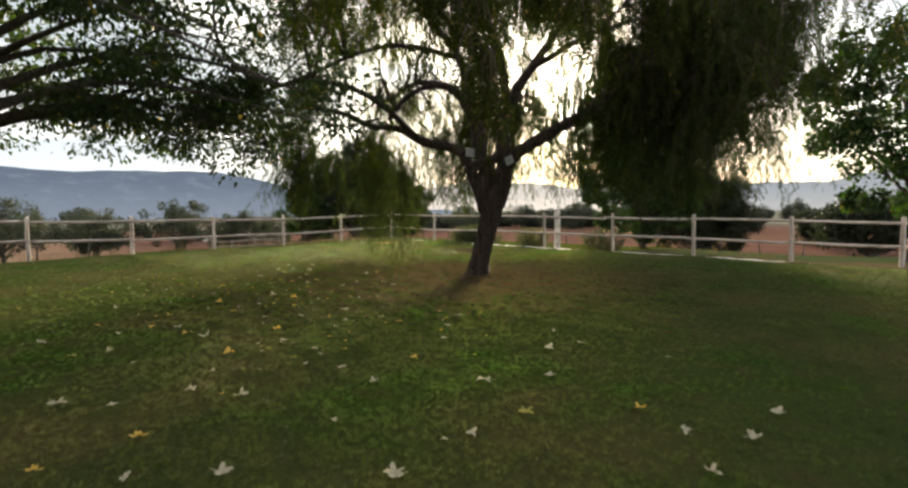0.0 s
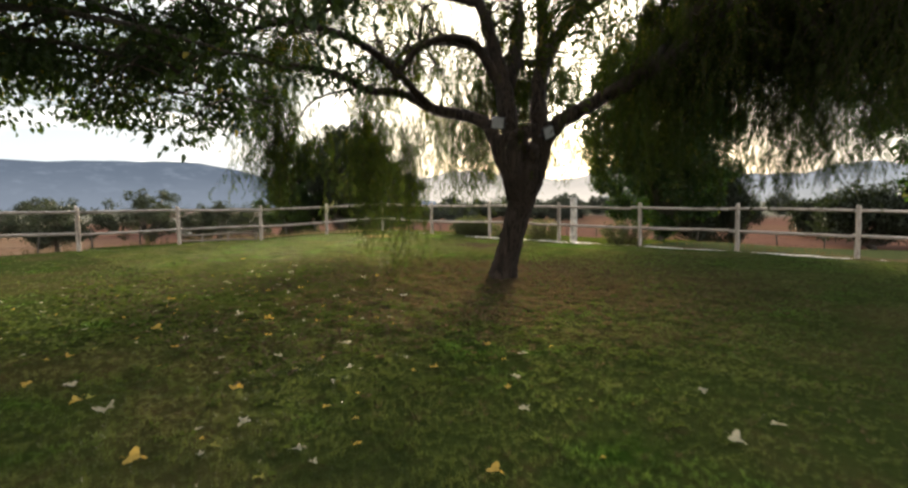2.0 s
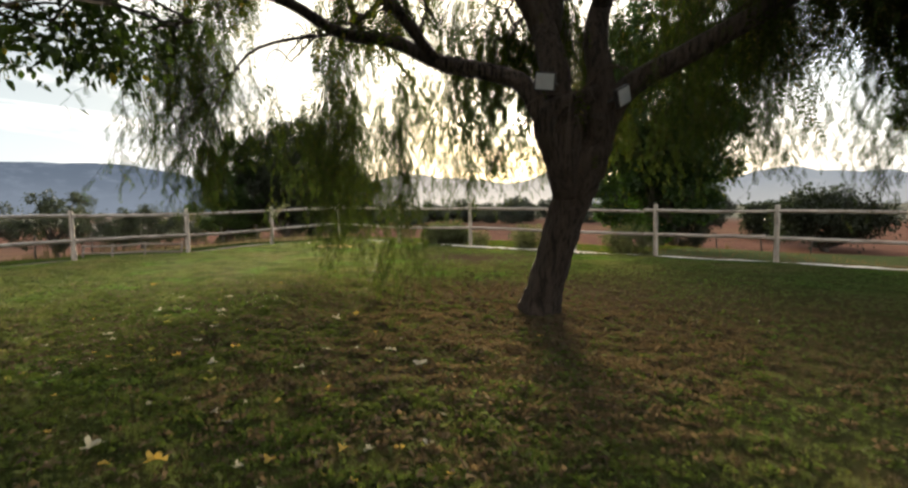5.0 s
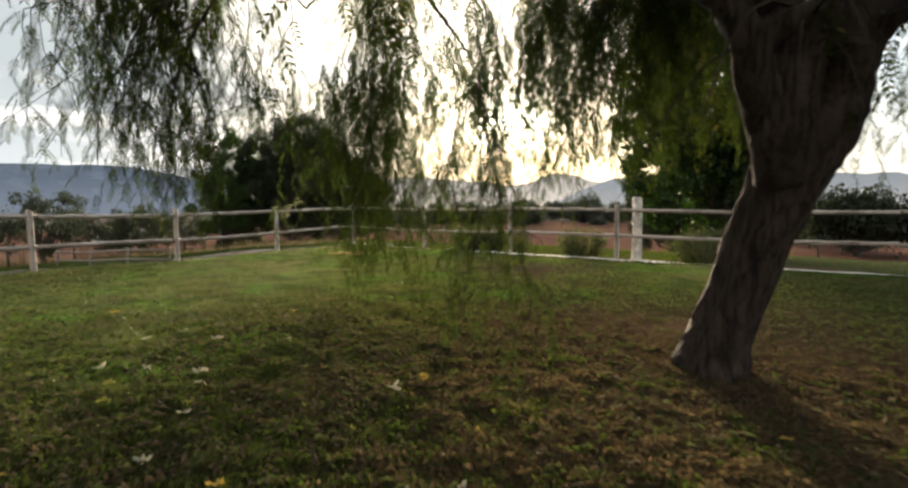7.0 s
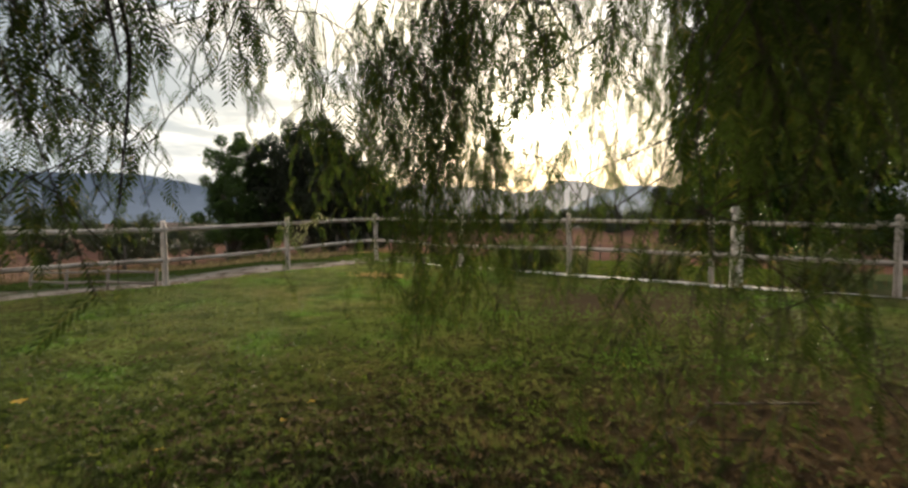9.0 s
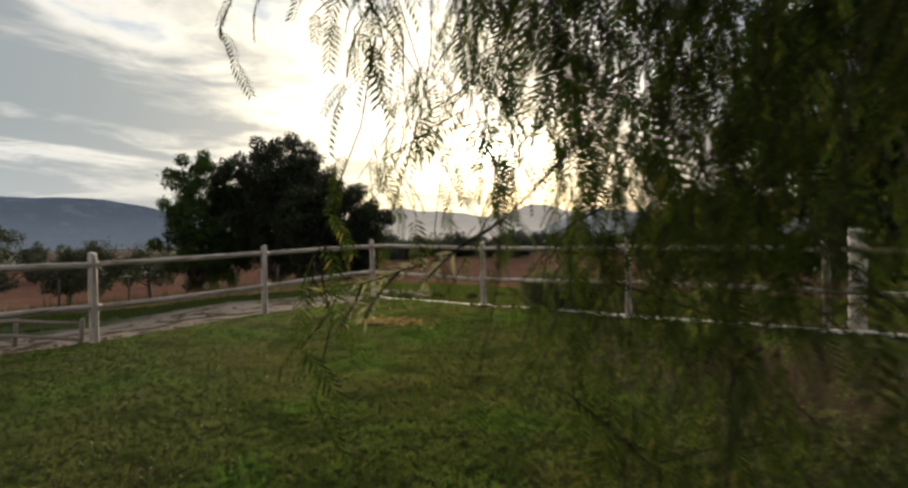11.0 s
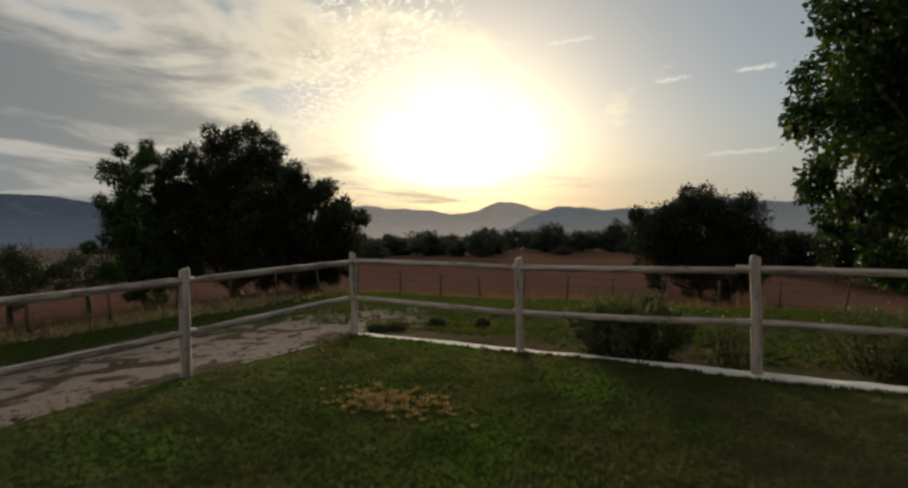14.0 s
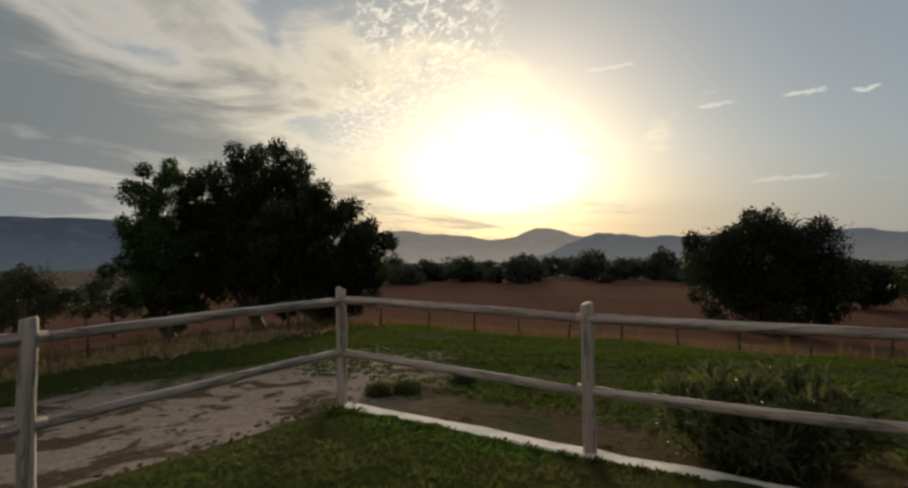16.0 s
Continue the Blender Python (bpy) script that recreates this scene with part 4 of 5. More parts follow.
WAY = [(11.2, -10.3), (9.85, -9.34), (8.6, -8.55), (7.27, -7.76), (6.75, -7.51), (6.35, -7.27), (5.92, -7.03), (5.57, -6.58), (5.0, -5.6)]
CURTAINS = [  # x, y, spread, foot, count, top
    (7.85, -8.70, 0.36, 1.15, 21, 3.0), (7.55, -8.45, 0.36, 1.0, 22, 2.9), (7.45, -8.9, 0.30, 1.25, 13, 2.9), (8.05, -9.05, 0.28, 1.55, 6, 3.0), (7.4, -8.0, 0.30, 0.85, 5, 2.6), (6.6, -8.75, 0.40, 1.6, 4, 3.2),
    (7.6, -6.25, 0.24, 0.30, 15, 3.0), (7.45, -6.6, 0.24, 0.55, 11, 3.0), (7.95, -6.9, 0.30, 1.25, 9, 3.0), (8.3, -7.2, 0.25, 1.6, 8, 3.0), (7.8, -5.6, 0.35, 0.9, 6, 3.0),
    (9.13, -7.12, 0.07, 0.04, 13, 2.3), (8.95, -6.75, 0.12, 0.55, 4, 2.5),
    (8.6, -5.2, 0.45, 1.45, 24, 3.3), (8.8, -4.6, 0.5, 1.35, 24, 3.3), (9.3, -5.6, 0.45, 1.45, 22, 3.4), (9.9, -4.9, 0.45, 1.45, 24, 3.4), (9.0, -5.9, 0.35, 1.75, 12, 3.3), (10.6, -4.6, 0.6, 1.45, 20, 3.4), (9.1, -4.2, 0.6, 1.3, 20, 3.4),
    (8.0, -4.4, 0.7, 1.1, 12, 3.2), (7.6, -4.0, 0.5, 0.8, 10, 3.0), (11.8, -5.0, 0.6, 1.6, 12, 3.5), (11.9, -5.6, 0.4, 1.9, 14, 3.6), (12.4, -6.2, 0.4, 2.1, 10, 3.6), (11.9, -3.4, 0.9, 1.5, 12, 3.5),
    (11.9, -4.7, 0.6, 1.35, 22, 3.5), (12.35, -4.2, 0.6, 1.45, 20, 3.6),
    (13.1, -4.4, 0.9, 1.7, 20, 4.2), (14.4, -5.2, 0.9, 1.35, 95, 4.2), (15.2, -6.4, 0.8, 1.5, 48, 4.2), (13.6, -6.4, 0.8, 2.1, 12, 4.1), (14.0, -4.9, 0.5, 1.35, 30, 4.0),
    (6.95, -6.0, 0.4, 0.4, 8, 2.6), (6.95, -5.1, 0.45, 0.45, 8, 2.6), (6.75, -5.6, 0.30, 0.40, 9, 2.6), (6.6, -5.4, 0.2, 0.5, 4, 2.6), (6.0, -5.6, 0.12, 1.40, 6, 2.5), (6.3, -5.9, 0.25, 1.25, 6, 2.6), (6.62, -6.2, 0.22, 1.35, 8, 2.6), (6.75, -6.5, 0.12, 1.5, 4, 2.5),
    (6.22, -6.66, 0.05, 0.72, 3, 2.5), (6.58, -6.80, 0.05, 0.80, 2, 2.5), (6.05, -6.93, 0.10, 1.66, 4, 2.4), (6.5, -6.4, 0.12, 0.65, 3, 2.5), (6.2, -6.45, 0.12, 1.15, 3, 2.4),
]
LOW_SPRAYS = [  # x, y, spread, foot, count, top
    (6.62, -6.02, 0.14, 0.30, 2, 2.5), (6.74, -5.95, 0.16, 0.25, 3, 2.5), (6.86, -5.86, 0.18, 0.30, 2, 2.6), (6.95, -5.70, 0.2, 0.35, 1, 2.6),
    (6.34, -6.18, 0.10, 1.30, 2, 2.4), (6.44, -6.10, 0.10, 1.10, 2, 2.4), (6.55, -6.25, 0.12, 1.20, 2, 2.4),
]
make_pepper_tree()


def leaf_cloud(rng, centres, radii, per, size, template, droop=0.4, shell=0.55):
    """Leaves scattered through lumps."""
    pts, outs = [], []
    for c, r in zip(centres, radii):
        n = per if np.isscalar(per) else rng.integers(*per)
        d = rng.normal(0, 1, (n, 3))
        d /= np.linalg.norm(d, axis=1)[:, None]
        far = rng.uniform(shell, 1.0, n) ** 0.7 * (1 + 0.30 * np.abs(rng.normal(0, 1, n)))
        pts.append(c + d * far[:, None] * r)
        outs.append(d)
    pts, outs = np.concatenate(pts), np.concatenate(outs)
    way = outs + rng.normal(0, 0.7, outs.shape)
    way[:, 2] -= droop
    mats = frames_of(way, np.tile((0.0, 0.0, 1.0), (len(way), 1)) + rng.normal(0, 0.5, way.shape), size * rng.uniform(0.6, 1.25, len(way)))
    return stamp(template, mats, pts)


def round_tree(name, label, at, height, width, trunk_r, mat, bark, seed, leaf=0.2, lumps=60, per=220, base=0.25, flat=0.8, template=None, sprays=0, group="", lump=1.0):
    """A branching tree: trunk, limbs and a crown of leaves gathered in uneven lumps."""
    rng = np.random.default_rng(seed)
    tree = thing(name, label, "tree", at, group)
    fork = height * base
    bend = rng.normal(0, 0.04 * height, 2)
    limb("trunk", [(0, 0, -0.4, trunk_r * 1.35), (0, 0, 0.1, trunk_r * 1.1), (bend[0] * 0.4, bend[1] * 0.4, fork * 0.6, trunk_r * 0.9), (bend[0], bend[1], fork * 1.15, trunk_r * 0.75)], tree, bark, 10, seed)
    centres, radii, tubes = [], [], []
    mid = fork + (height - fork) * 0.47
    for k in range(lumps):
        d = rng.normal(0, 1, 3)
        d /= np.linalg.norm(d)
        far = rng.uniform(0.35, 1.0) ** 0.6
        c = np.array([d[0] * width * 0.42 * far, d[1] * width * 0.42 * far, mid + d[2] * (height - fork) * 0.44 * far * (flat if d[2] < 0 else 1)])
        c[:2] *= 1.0 + 0.18 * math.sin(3 * math.atan2(d[1], d[0]) + seed)
        rad = width * rng.uniform(0.06, 0.145) * lump
        centres.append(c)
        radii.append(np.array([rad, rad, rad * 0.75]))
        if k % 3 == 0:
            a = np.array([bend[0], bend[1], fork * rng.uniform(0.8, 1.1)])
            m = (a + c) / 2 + rng.normal(0, 0.05 * width, 3)
            p = smooth_path([(*a, trunk_r * 0.45), (*m, trunk_r * 0.25), (*c, trunk_r * 0.08)], 4)
            tubes.append(tube(p[:, :3], p[:, 3], 6, 0.05, k))
    for _ in range(sprays):
        d = rng.normal(0, 1, 3)
        d /= np.linalg.norm(d)
        c = np.array([d[0] * width * 0.49, d[1] * width * 0.49, mid + d[2] * (height - fork) * 0.5])
        centres.append(c)
        radii.append(np.array([1, 1, 1]) * width * 0.05)
    part("branchwork", mesh_of("branchwork", *join(tubes), bark, True), tree)
    v, f = leaf_cloud(rng, centres, radii, per, leaf, template or small_leaf(), shell=0.25)
    part("crown", mesh_of("crown", v, f, mat), tree)
    return tree


def ground_at(x, y):
    return float(land_height(np.array(x, float), np.array(y, float)))


def place(yaw, dist, eye=(3.97, -3.69)):
    x, y = eye[0] - math.sin(radians(yaw)) * dist, eye[1] + math.cos(radians(yaw)) * dist
    return x, y, ground_at(x, y)


round_tree("oak_tree", "dark dense evergreen oak beyond the fence", place(55.2, 28), 9.6, 7.3, 0.32, M["oak"], M["bark_grey"], 3, 0.17, 170, 430, 0.10, flat=1.05, sprays=60, lump=0.75)
round_tree("oak_tree", "dark evergreen oak with a drooping side", place(63.2, 29), 8.9, 5.6, 0.28, M["oak_green"], M["bark_grey"], 5, 0.17, 110, 420, 0.11, flat=1.05, sprays=46, lump=0.75)
round_tree("oak_tree", "dark low evergreen oak with a thick short trunk", place(48.8, 20.5), 5.2, 5.2, 0.30, M["oak"], M["bark_grey"], 8, 0.15, 130, 380, 0.08, flat=1.05, sprays=40, lump=0.75)
round_tree("field_tree", "dark rounded tree in the red field", place(4.4, 37), 7.4, 9.6, 0.3, M["oak"], M["bark_grey"], 14, 0.22, 140, 400, 0.08, sprays=40, lump=0.75)
round_tree("field_tree", "dark rounded tree at the far edge of the field", place(-10.5, 46), 5.4, 9.0, 0.3, M["oak"], M["bark_grey"], 15, 0.36, 70, 260, 0.08)
round_tree("field_tree", "small dark tree behind the larger field tree", place(-3.2, 58), 4.2, 7.0, 0.3, M["oak"], M["bark_grey"], 16, 0.40, 50, 220, 0.08)
WIDE_LEAF = (np.array([(0, 0, 0), (0.3, 0.42, 0.1), (0.5, 0, -0.02), (0.3, -0.42, 0.1), (1, 0, -0.1)], float), np.array([(0, 2, 1), (0, 3, 2), (1, 2, 4), (2, 3, 4)]))
round_tree("broadleaf_tree", "leafy green broadleaf tree just beyond the fence", (8.2, 6.4, ground_at(8.2, 6.4)), 8.3, 5.3, 0.14, M["poplar"], M["bark_grey"], 21, 0.115, 190, 320, 0.08, template=WIDE_LEAF, sprays=80)
round_tree("broadleaf_tree", "light green broadleaf tree with a pale forked trunk", (16.6, 3.6, ground_at(16.6, 3.6)), 6.6, 5.0, 0.12, M["poplar"], M["bark_grey"], 23, 0.14, 55, 170, 0.22, template=WIDE_LEAF, sprays=50)

# olive rows across the bare field
OLIVES = [(-22, -1.2, 1.0), (-22.5, -6.0, 0.9), (-23, -10.5, 1.05), (-22, -15, 0.95), (-23, -20, 1.0), (-32, 11, 1.0), (-33, 6.3, 0.9), (-24, 4.2, 0.85), (-34, -4, 1.1), (-35, -12, 1.1), (-34, -22, 1.1), (-26, -27, 1.0)]
for k, (x, y, size) in enumerate(OLIVES):
    round_tree("olive_tree", "grey-green olive tree in the dry field", (x, y, ground_at(x, y)), 4.4 * size, 5.0 * size, 0.16, M["olive"], M["bark_grey"], 40 + k, 0.17, 34, 150, 0.34, sprays=26, group="olive trees of the dry field")

# the line of trees behind the ploughed field
rng = random.Random(7)
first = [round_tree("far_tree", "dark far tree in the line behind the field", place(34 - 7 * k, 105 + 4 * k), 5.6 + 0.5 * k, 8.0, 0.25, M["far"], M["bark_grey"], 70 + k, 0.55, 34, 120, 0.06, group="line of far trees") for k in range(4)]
for k in range(34):
    yaw = 47 - 1.75 * k + rng.uniform(-0.5, 0.5) if k < 24 else 62 + 4.2 * (k - 24)
    x, y, z = place(yaw, rng.uniform(96, 150))
    size = rng.uniform(0.45, 1.15)
    copy_thing(first[k % 4], pose(x, y, z - 0.9 * size, 0, 0, rng.uniform(0, 360)) @ Matrix.Diagonal((size, size, size * rng.uniform(0.8, 1.1), 1)))


# ---- the leafy tree overhead at the start ----
def make_overhead_tree():
    tree = thing("shade_tree", "spreading broadleaf shade tree with dark leaves over the lawn", "tree")
    b = np.array([7.2, -15.2, 0.0])
    limb("trunk", [(*b - (0, 0, 0.3), 0.30), (*b + (0, 0, 0.2), 0.24), (*b + (0.05, 0.05, 1.1), 0.20), (*b + (0.1, 0.15, 2.0), 0.19)], tree, M["bark_grey"], 14, 2)
    goals = [(10.7, -9.75, 2.5), (9.5, -9.7, 2.35), (8.9, -9.3, 2.62), (8.1, -9.9, 2.6), (7.4, -9.7, 2.75), (9.4, -10.5, 2.95), (7.6, -11.0, 2.7), (6.2, -12.2, 3.0), (9.2, -11.2, 3.3), (11.2, -10.1, 2.75), (12.3, -11.4, 2.55), (8.1, -10.0, 2.6), (10.2, -10.9, 3.6), (12.6, -13.0, 3.6), (5.5, -14.8, 3.4), (9.0, -17.5, 3.6), (7.2, -12.6, 4.3), (10.0, -12.8, 4.6), (11.4, -11.6, 4.0)]
    rng = np.random.default_rng(31)
    centres, radii, tubes = [], [], []
    for k, g in enumerate(goals):
        g = np.array(g)
        a = b + (0.1, 0.15, 1.75 + 0.02 * k)
        m = a * 0.5 + g * 0.5 + np.array([rng.normal(0, 0.35), rng.normal(0, 0.35), 0.75 + rng.normal(0, 0.25)])
        p = smooth_path([(*a, 0.09), (*m, 0.04), (*g, 0.010)], 7)
        limb("limb", [(*a, 0.09), (*m, 0.04), (*g, 0.010)], tree, M["bark_grey"], 8, k)
        for _ in range(11 if g[0] < 9.5 else 7):
            i = rng.integers(len(p) // 2, len(p))
            c = p[i, :3] + rng.normal(0, 1, 3) * (0.50, 0.50, 0.26)
            if math.hypot(c[0] - 12.2, c[1] + 10.9) < 0.9:
                c[2] = max(c[2], 2.45)
            q = smooth_path([(*p[i, :3], 0.014), (*(p[i, :3] + c) / 2 + (0, 0, 0.08), 0.009), (*c, 0.004)], 4)
            tubes.append(tube(q[:, :3], q[:, 3], 4, 0, k, cap=False))
            centres.append(c)
            radii.append(np.array([0.42, 0.42, 0.20]) * rng.uniform(0.7, 1.15))
    # dense upper crown out of view, added to shade the lawn from the sky
    high = [np.array([rng.normal(10.6, 2.6), rng.normal(-14.8, 1.7), rng.normal(5.8, 0.7)]) for _ in range(150)]
    part("upper_crown", mesh_of("upper_crown", *leaf_cloud(rng, high, [np.array([0.8, 0.8, 0.5])] * 150, 150, 0.15, WIDE_LEAF, 0.5, 0.2), M["broad"]), tree)
    for c in high[::3]:
        q = smooth_path([(*(b + (0.1, 0.15, 1.9)), 0.06), (*(b * 0.4 + c * 0.6 + np.array([0, 0, 1.2])), 0.03), (*c, 0.008)], 5)
        tubes.append(tube(q[:, :3], q[:, 3], 5, 0, 1, cap=False))
    part("twigwork", mesh_of("twigwork", *join(tubes), M["twig"]), tree)
    part("crown", mesh_of("crown", *leaf_cloud(rng, centres, radii, 140, 0.088, leaf_template(0.55), 0.7, 0.1), M["broad"]), tree)


make_overhead_tree()


# ---- things at the fence ----
def make_whitewashed_post():
    ob = thing("gate_post", "thick whitewashed wooden post outside the fence", "post", (7.78, 0.78, 0.0))
    z = np.array([-0.5, 0.0, 0.4, 0.8, 1.18, 1.21])
    part("shaft", mesh_of("shaft", *tube(np.stack([0.01 * np.sin(3 * z), 0 * z, z], 1), 0.105 * np.array([1.05, 1.0, 0.97, 0.95, 0.93, 0.8]), 14, 0.03, 4), M["white"], True), ob)


make_whitewashed_post()


def make_floodlight(at, target, roll):
    ob = thing("floodlight", "square floodlight with pale glass strapped to the tree", "lamp", group="floodlights in the pepper tree")
    ob.matrix_basis = look(at, target, roll)
    housing = part("housing", mesh_of("housing", *box((0.20, 0.175, 0.045), 0.007), M["dark_metal"]), ob)
    v, f = box((0.172, 0.147, 0.012), 0.003)
    part("glass", mesh_of("glass", v + (0, 0, -0.0235), f, M["lamp_face"]), housing, "pale lamp glass")
    p = smooth_path([(-0.105, 0, 0.0, 0.008), (-0.105, -0.02, 0.09, 0.008), (0.0, -0.02, 0.13, 0.008), (0.105, -0.02, 0.09, 0.008), (0.105, 0, 0, 0.008)], 4)
    part("bracket", mesh_of("bracket", *tube(p[:, :3], p[:, 3], 6), M["dark_metal"]), ob)


make_floodlight((10.84, -6.90, 2.29), (12.2, -11.0, 1.5), 8)
make_floodlight((11.48, -6.58, 2.12), (14.0, -7.3, 1.85), -24)


def make_shrub(name, label, at, wide, high, count, mat, leaf, seed, flowers=0):
    rng = np.random.default_rng(seed)
    ob = thing(name, label, "shrub", at)
    stems, pts, ways = [], [], []
    for k in range(count):
        ang, lean = rng.uniform(0, 6.28), rng.uniform(0.05, 1.0) ** 0.7
        tip = np.array([math.cos(ang) * lean * wide / 2, math.sin(ang) * lean * wide / 2, high * (1 - 0.45 * lean**2) * rng.uniform(0.75, 1.05)])
        p = smooth_path([(tip[0] * 0.4 + rng.normal(0, 0.08), tip[1] * 0.4 + rng.normal(0, 0.08), -0.1, 0.009), (*(tip * (0.8, 0.8, 0.5)), 0.006), (*tip, 0.002)], 9)
        stems.append(tube(p[::2, :3], p[::2, 3], 3, cap=False))
        for q, nxt in zip(p[2:-1, :3], p[3:, :3]):
            for _ in range(4):
                pts.append(q + rng.normal(0, 0.035, 3))
                w = nxt - q
                ways.append(w / np.linalg.norm(w) * 0.7 + rng.normal(0, 0.55, 3))
    ways = np.array(ways)
    mats = frames_of(ways, np.tile((0.0, 0.0, 1.0), (len(ways), 1)) + rng.normal(0, 0.4, ways.shape), leaf * rng.uniform(0.6, 1.3, len(ways)))
    part("twigwork", mesh_of("twigwork", *join(stems), M["twig"]), ob)
    part("foliage", mesh_of("foliage", *stamp(leaf_template(0.26), mats, np.array(pts)), mat), ob)
    if flowers:
        d = rng.normal(0, 1, (flowers, 3)) * (wide * 0.28, wide * 0.28, high * 0.12) + (0, 0, high * 0.82)
        m = frames_of(rng.normal(0, 1, (flowers, 3)), rng.normal(0, 1, (flowers, 3)), np.full(flowers, 0.036))
        part("blossom", mesh_of("blossom", *stamp(leaf_template(0.9), m, d), M["straw"]), ob, "dry pale seed heads")


make_shrub("oleander_shrub", "grey-green narrow-leaved shrub outside the fence", (3.5, 1.2, ground_at(3.5, 1.2)), 1.7, 0.82, 135, M["shrub"], 0.10, 3)
make_shrub("rose_shrub", "low shrub with pale dry seed heads behind the kerb", (6.2, 1.5, ground_at(6.2, 1.5)), 1.5, 0.75, 60, M["shrub"], 0.07, 4, 26)
make_shrub("rose_shrub", "small thin shrub with pale dry seed heads by a post", (4.75, 1.15, ground_at(4.75, 1.15)), 0.7, 0.65, 22, M["shrub"], 0.06, 6, 10)
make_shrub("rose_shrub", "low spreading shrub with pale dry seed heads", (8.9, 1.9, ground_at(8.9, 1.9)), 1.6, 0.8, 60, M["shrub"], 0.07, 7, 20)

for k, (x, y) in enumerate([(-0.23, 1.29), (-0.16, 2.4), (-0.42, 0.98), (0.55, 2.85)]):
    make_shrub("weed_clump", "low dark weed clump on the bare earth", (x, y, ground_at(x, y)), 0.42 - 0.06 * k, 0.11, 34, M["shrub"], 0.05, 60 + k)


def make_hanging_sprig():
    """A hanging shoot by the walker's way, its narrow leaves coloured pale for sky light."""
    rng = np.random.default_rng(9)
    ob = thing("leafy_shoot", "thin hanging shoot under the pepper tree, narrow leaves coloured pale for sky light", "plant")
    stems, pts, ways = [], [], []
    main = [(7.29, -6.00, 2.59), (6.86, -6.22, 1.72), (6.58, -6.40, 1.30), (6.42, -6.56, 1.15), (6.35, -6.68, 1.11), (6.29, -6.76, 1.08), (6.18, -6.87, 1.05)]
    second = [(7.45, -6.30, 2.5), (7.00, -6.62, 1.60), (6.78, -6.78, 1.28), (6.66, -6.85, 1.18), (6.56, -6.85, 1.10)]
    for pts3 in (main, second, [(6.35, -6.68, 1.11), (6.31, -6.72, 1.05), (6.28, -6.75, 0.98)], [(6.29, -6.76, 1.08), (6.26, -6.76, 1.03), (6.22, -6.77, 0.97)]):
        p = smooth_path([(*q, 0.0036 - 0.0004 * k) for k, q in enumerate(pts3)], 8)
        stems.append(tube(p[:, :3], p[:, 3], 5, 0, 1, cap=False))
        for q, nxt in zip(p[25 if len(pts3) > 4 else 6 : -1, :3], p[26 if len(pts3) > 4 else 7 :, :3]):
            for _ in range(2):
                pts.append(q)
                w = nxt - q
                ways.append(w / np.linalg.norm(w) + rng.normal(0, 0.5, 3) + (0, 0, 0.1))
    ways = np.array(ways)
    mats = frames_of(ways, np.tile((0.0, 0.0, 1.0), (len(ways), 1)) + rng.normal(0, 0.6, ways.shape), rng.uniform(0.030, 0.056, len(ways)))
    part("stem", mesh_of("stem", *join(stems), M["twig"]), ob)
    part("foliage", mesh_of("foliage", *stamp(leaf_template(0.19), mats, np.array(pts)), M["skylit_leaf"]), ob)


make_hanging_sprig()


def make_wire_fence():
    ob = thing("wire_fence", "old wire fence on thin dark posts along the field", "fence")
    corners = [(-8.6, -16), (-9.0, 4.5), (-8.2, 9.4), (-6.0, 11.8), (2.0, 13.6), (14.0, 14.6)]
    rng = random.Random(3)
    meshes = [mesh_of("stake", *tube([(0, 0, -0.3), (0.01, 0, 0.4), (0.0, 0.01, 0.95)], (0.035, 0.032, 0.028), 7, 0.05, k), M["post_dark"], True) for k in range(3)]
    tops = []
    for (x0, y0), (x1, y1) in zip(corners[:-1], corners[1:]):
        n = max(1, round(math.hypot(x1 - x0, y1 - y0) / 1.75))
        for k in range(n):
            x, y = x0 + (x1 - x0) * k / n, y0 + (y1 - y0) * k / n
            z = ground_at(x, y)
            part("stake", meshes[rng.randrange(3)], ob, at=pose(x, y, z, rng.uniform(-7, 7), rng.uniform(-7, 7), rng.uniform(0, 360)))
            tops.append((x, y, z))
    tops = np.array(tops)
    for h in (0.3, 0.58, 0.86):
        part("wire", mesh_of("wire", *tube(tops + (0, 0, h), np.full(len(tops), 0.004), 3), M["dark_metal"]), ob)


make_wire_fence()


def make_low_rails():
    ob = thing("low_rail_fence", "low rustic barrier of thin round rails on short stakes", "fence")
    ends = (np.array([-0.25, -5.05]), np.array([-4.6, -5.75]))
    for k in range(4):
        x, y = ends[0] + (ends[1] - ends[0]) * k / 3
        z = ground_at(x, y)
        part("stake", mesh_of("stake", *tube([(0, 0, -0.3), (0, 0.01, 0.2), (0.01, 0, 0.42)], (0.032, 0.03, 0.028), 8, 0.04, k), M["old_rail"], True), ob, at=pose(x, y, z, 4 * k - 6, 3, 40 * k))
    for h in (0.16, 0.36):
        p = [(*(ends[0] + (ends[1] - ends[0]) * t), ground_at(*(ends[0] + (ends[1] - ends[0]) * t)) + h + 0.02 * math.sin(9 * t)) for t in (0, 0.33, 0.66, 1)]
        part("rail", mesh_of("rail", *tube(p, (0.026, 0.025, 0.024, 0.022), 8, 0.03, 3), M["old_rail"], True), ob)


make_low_rails()


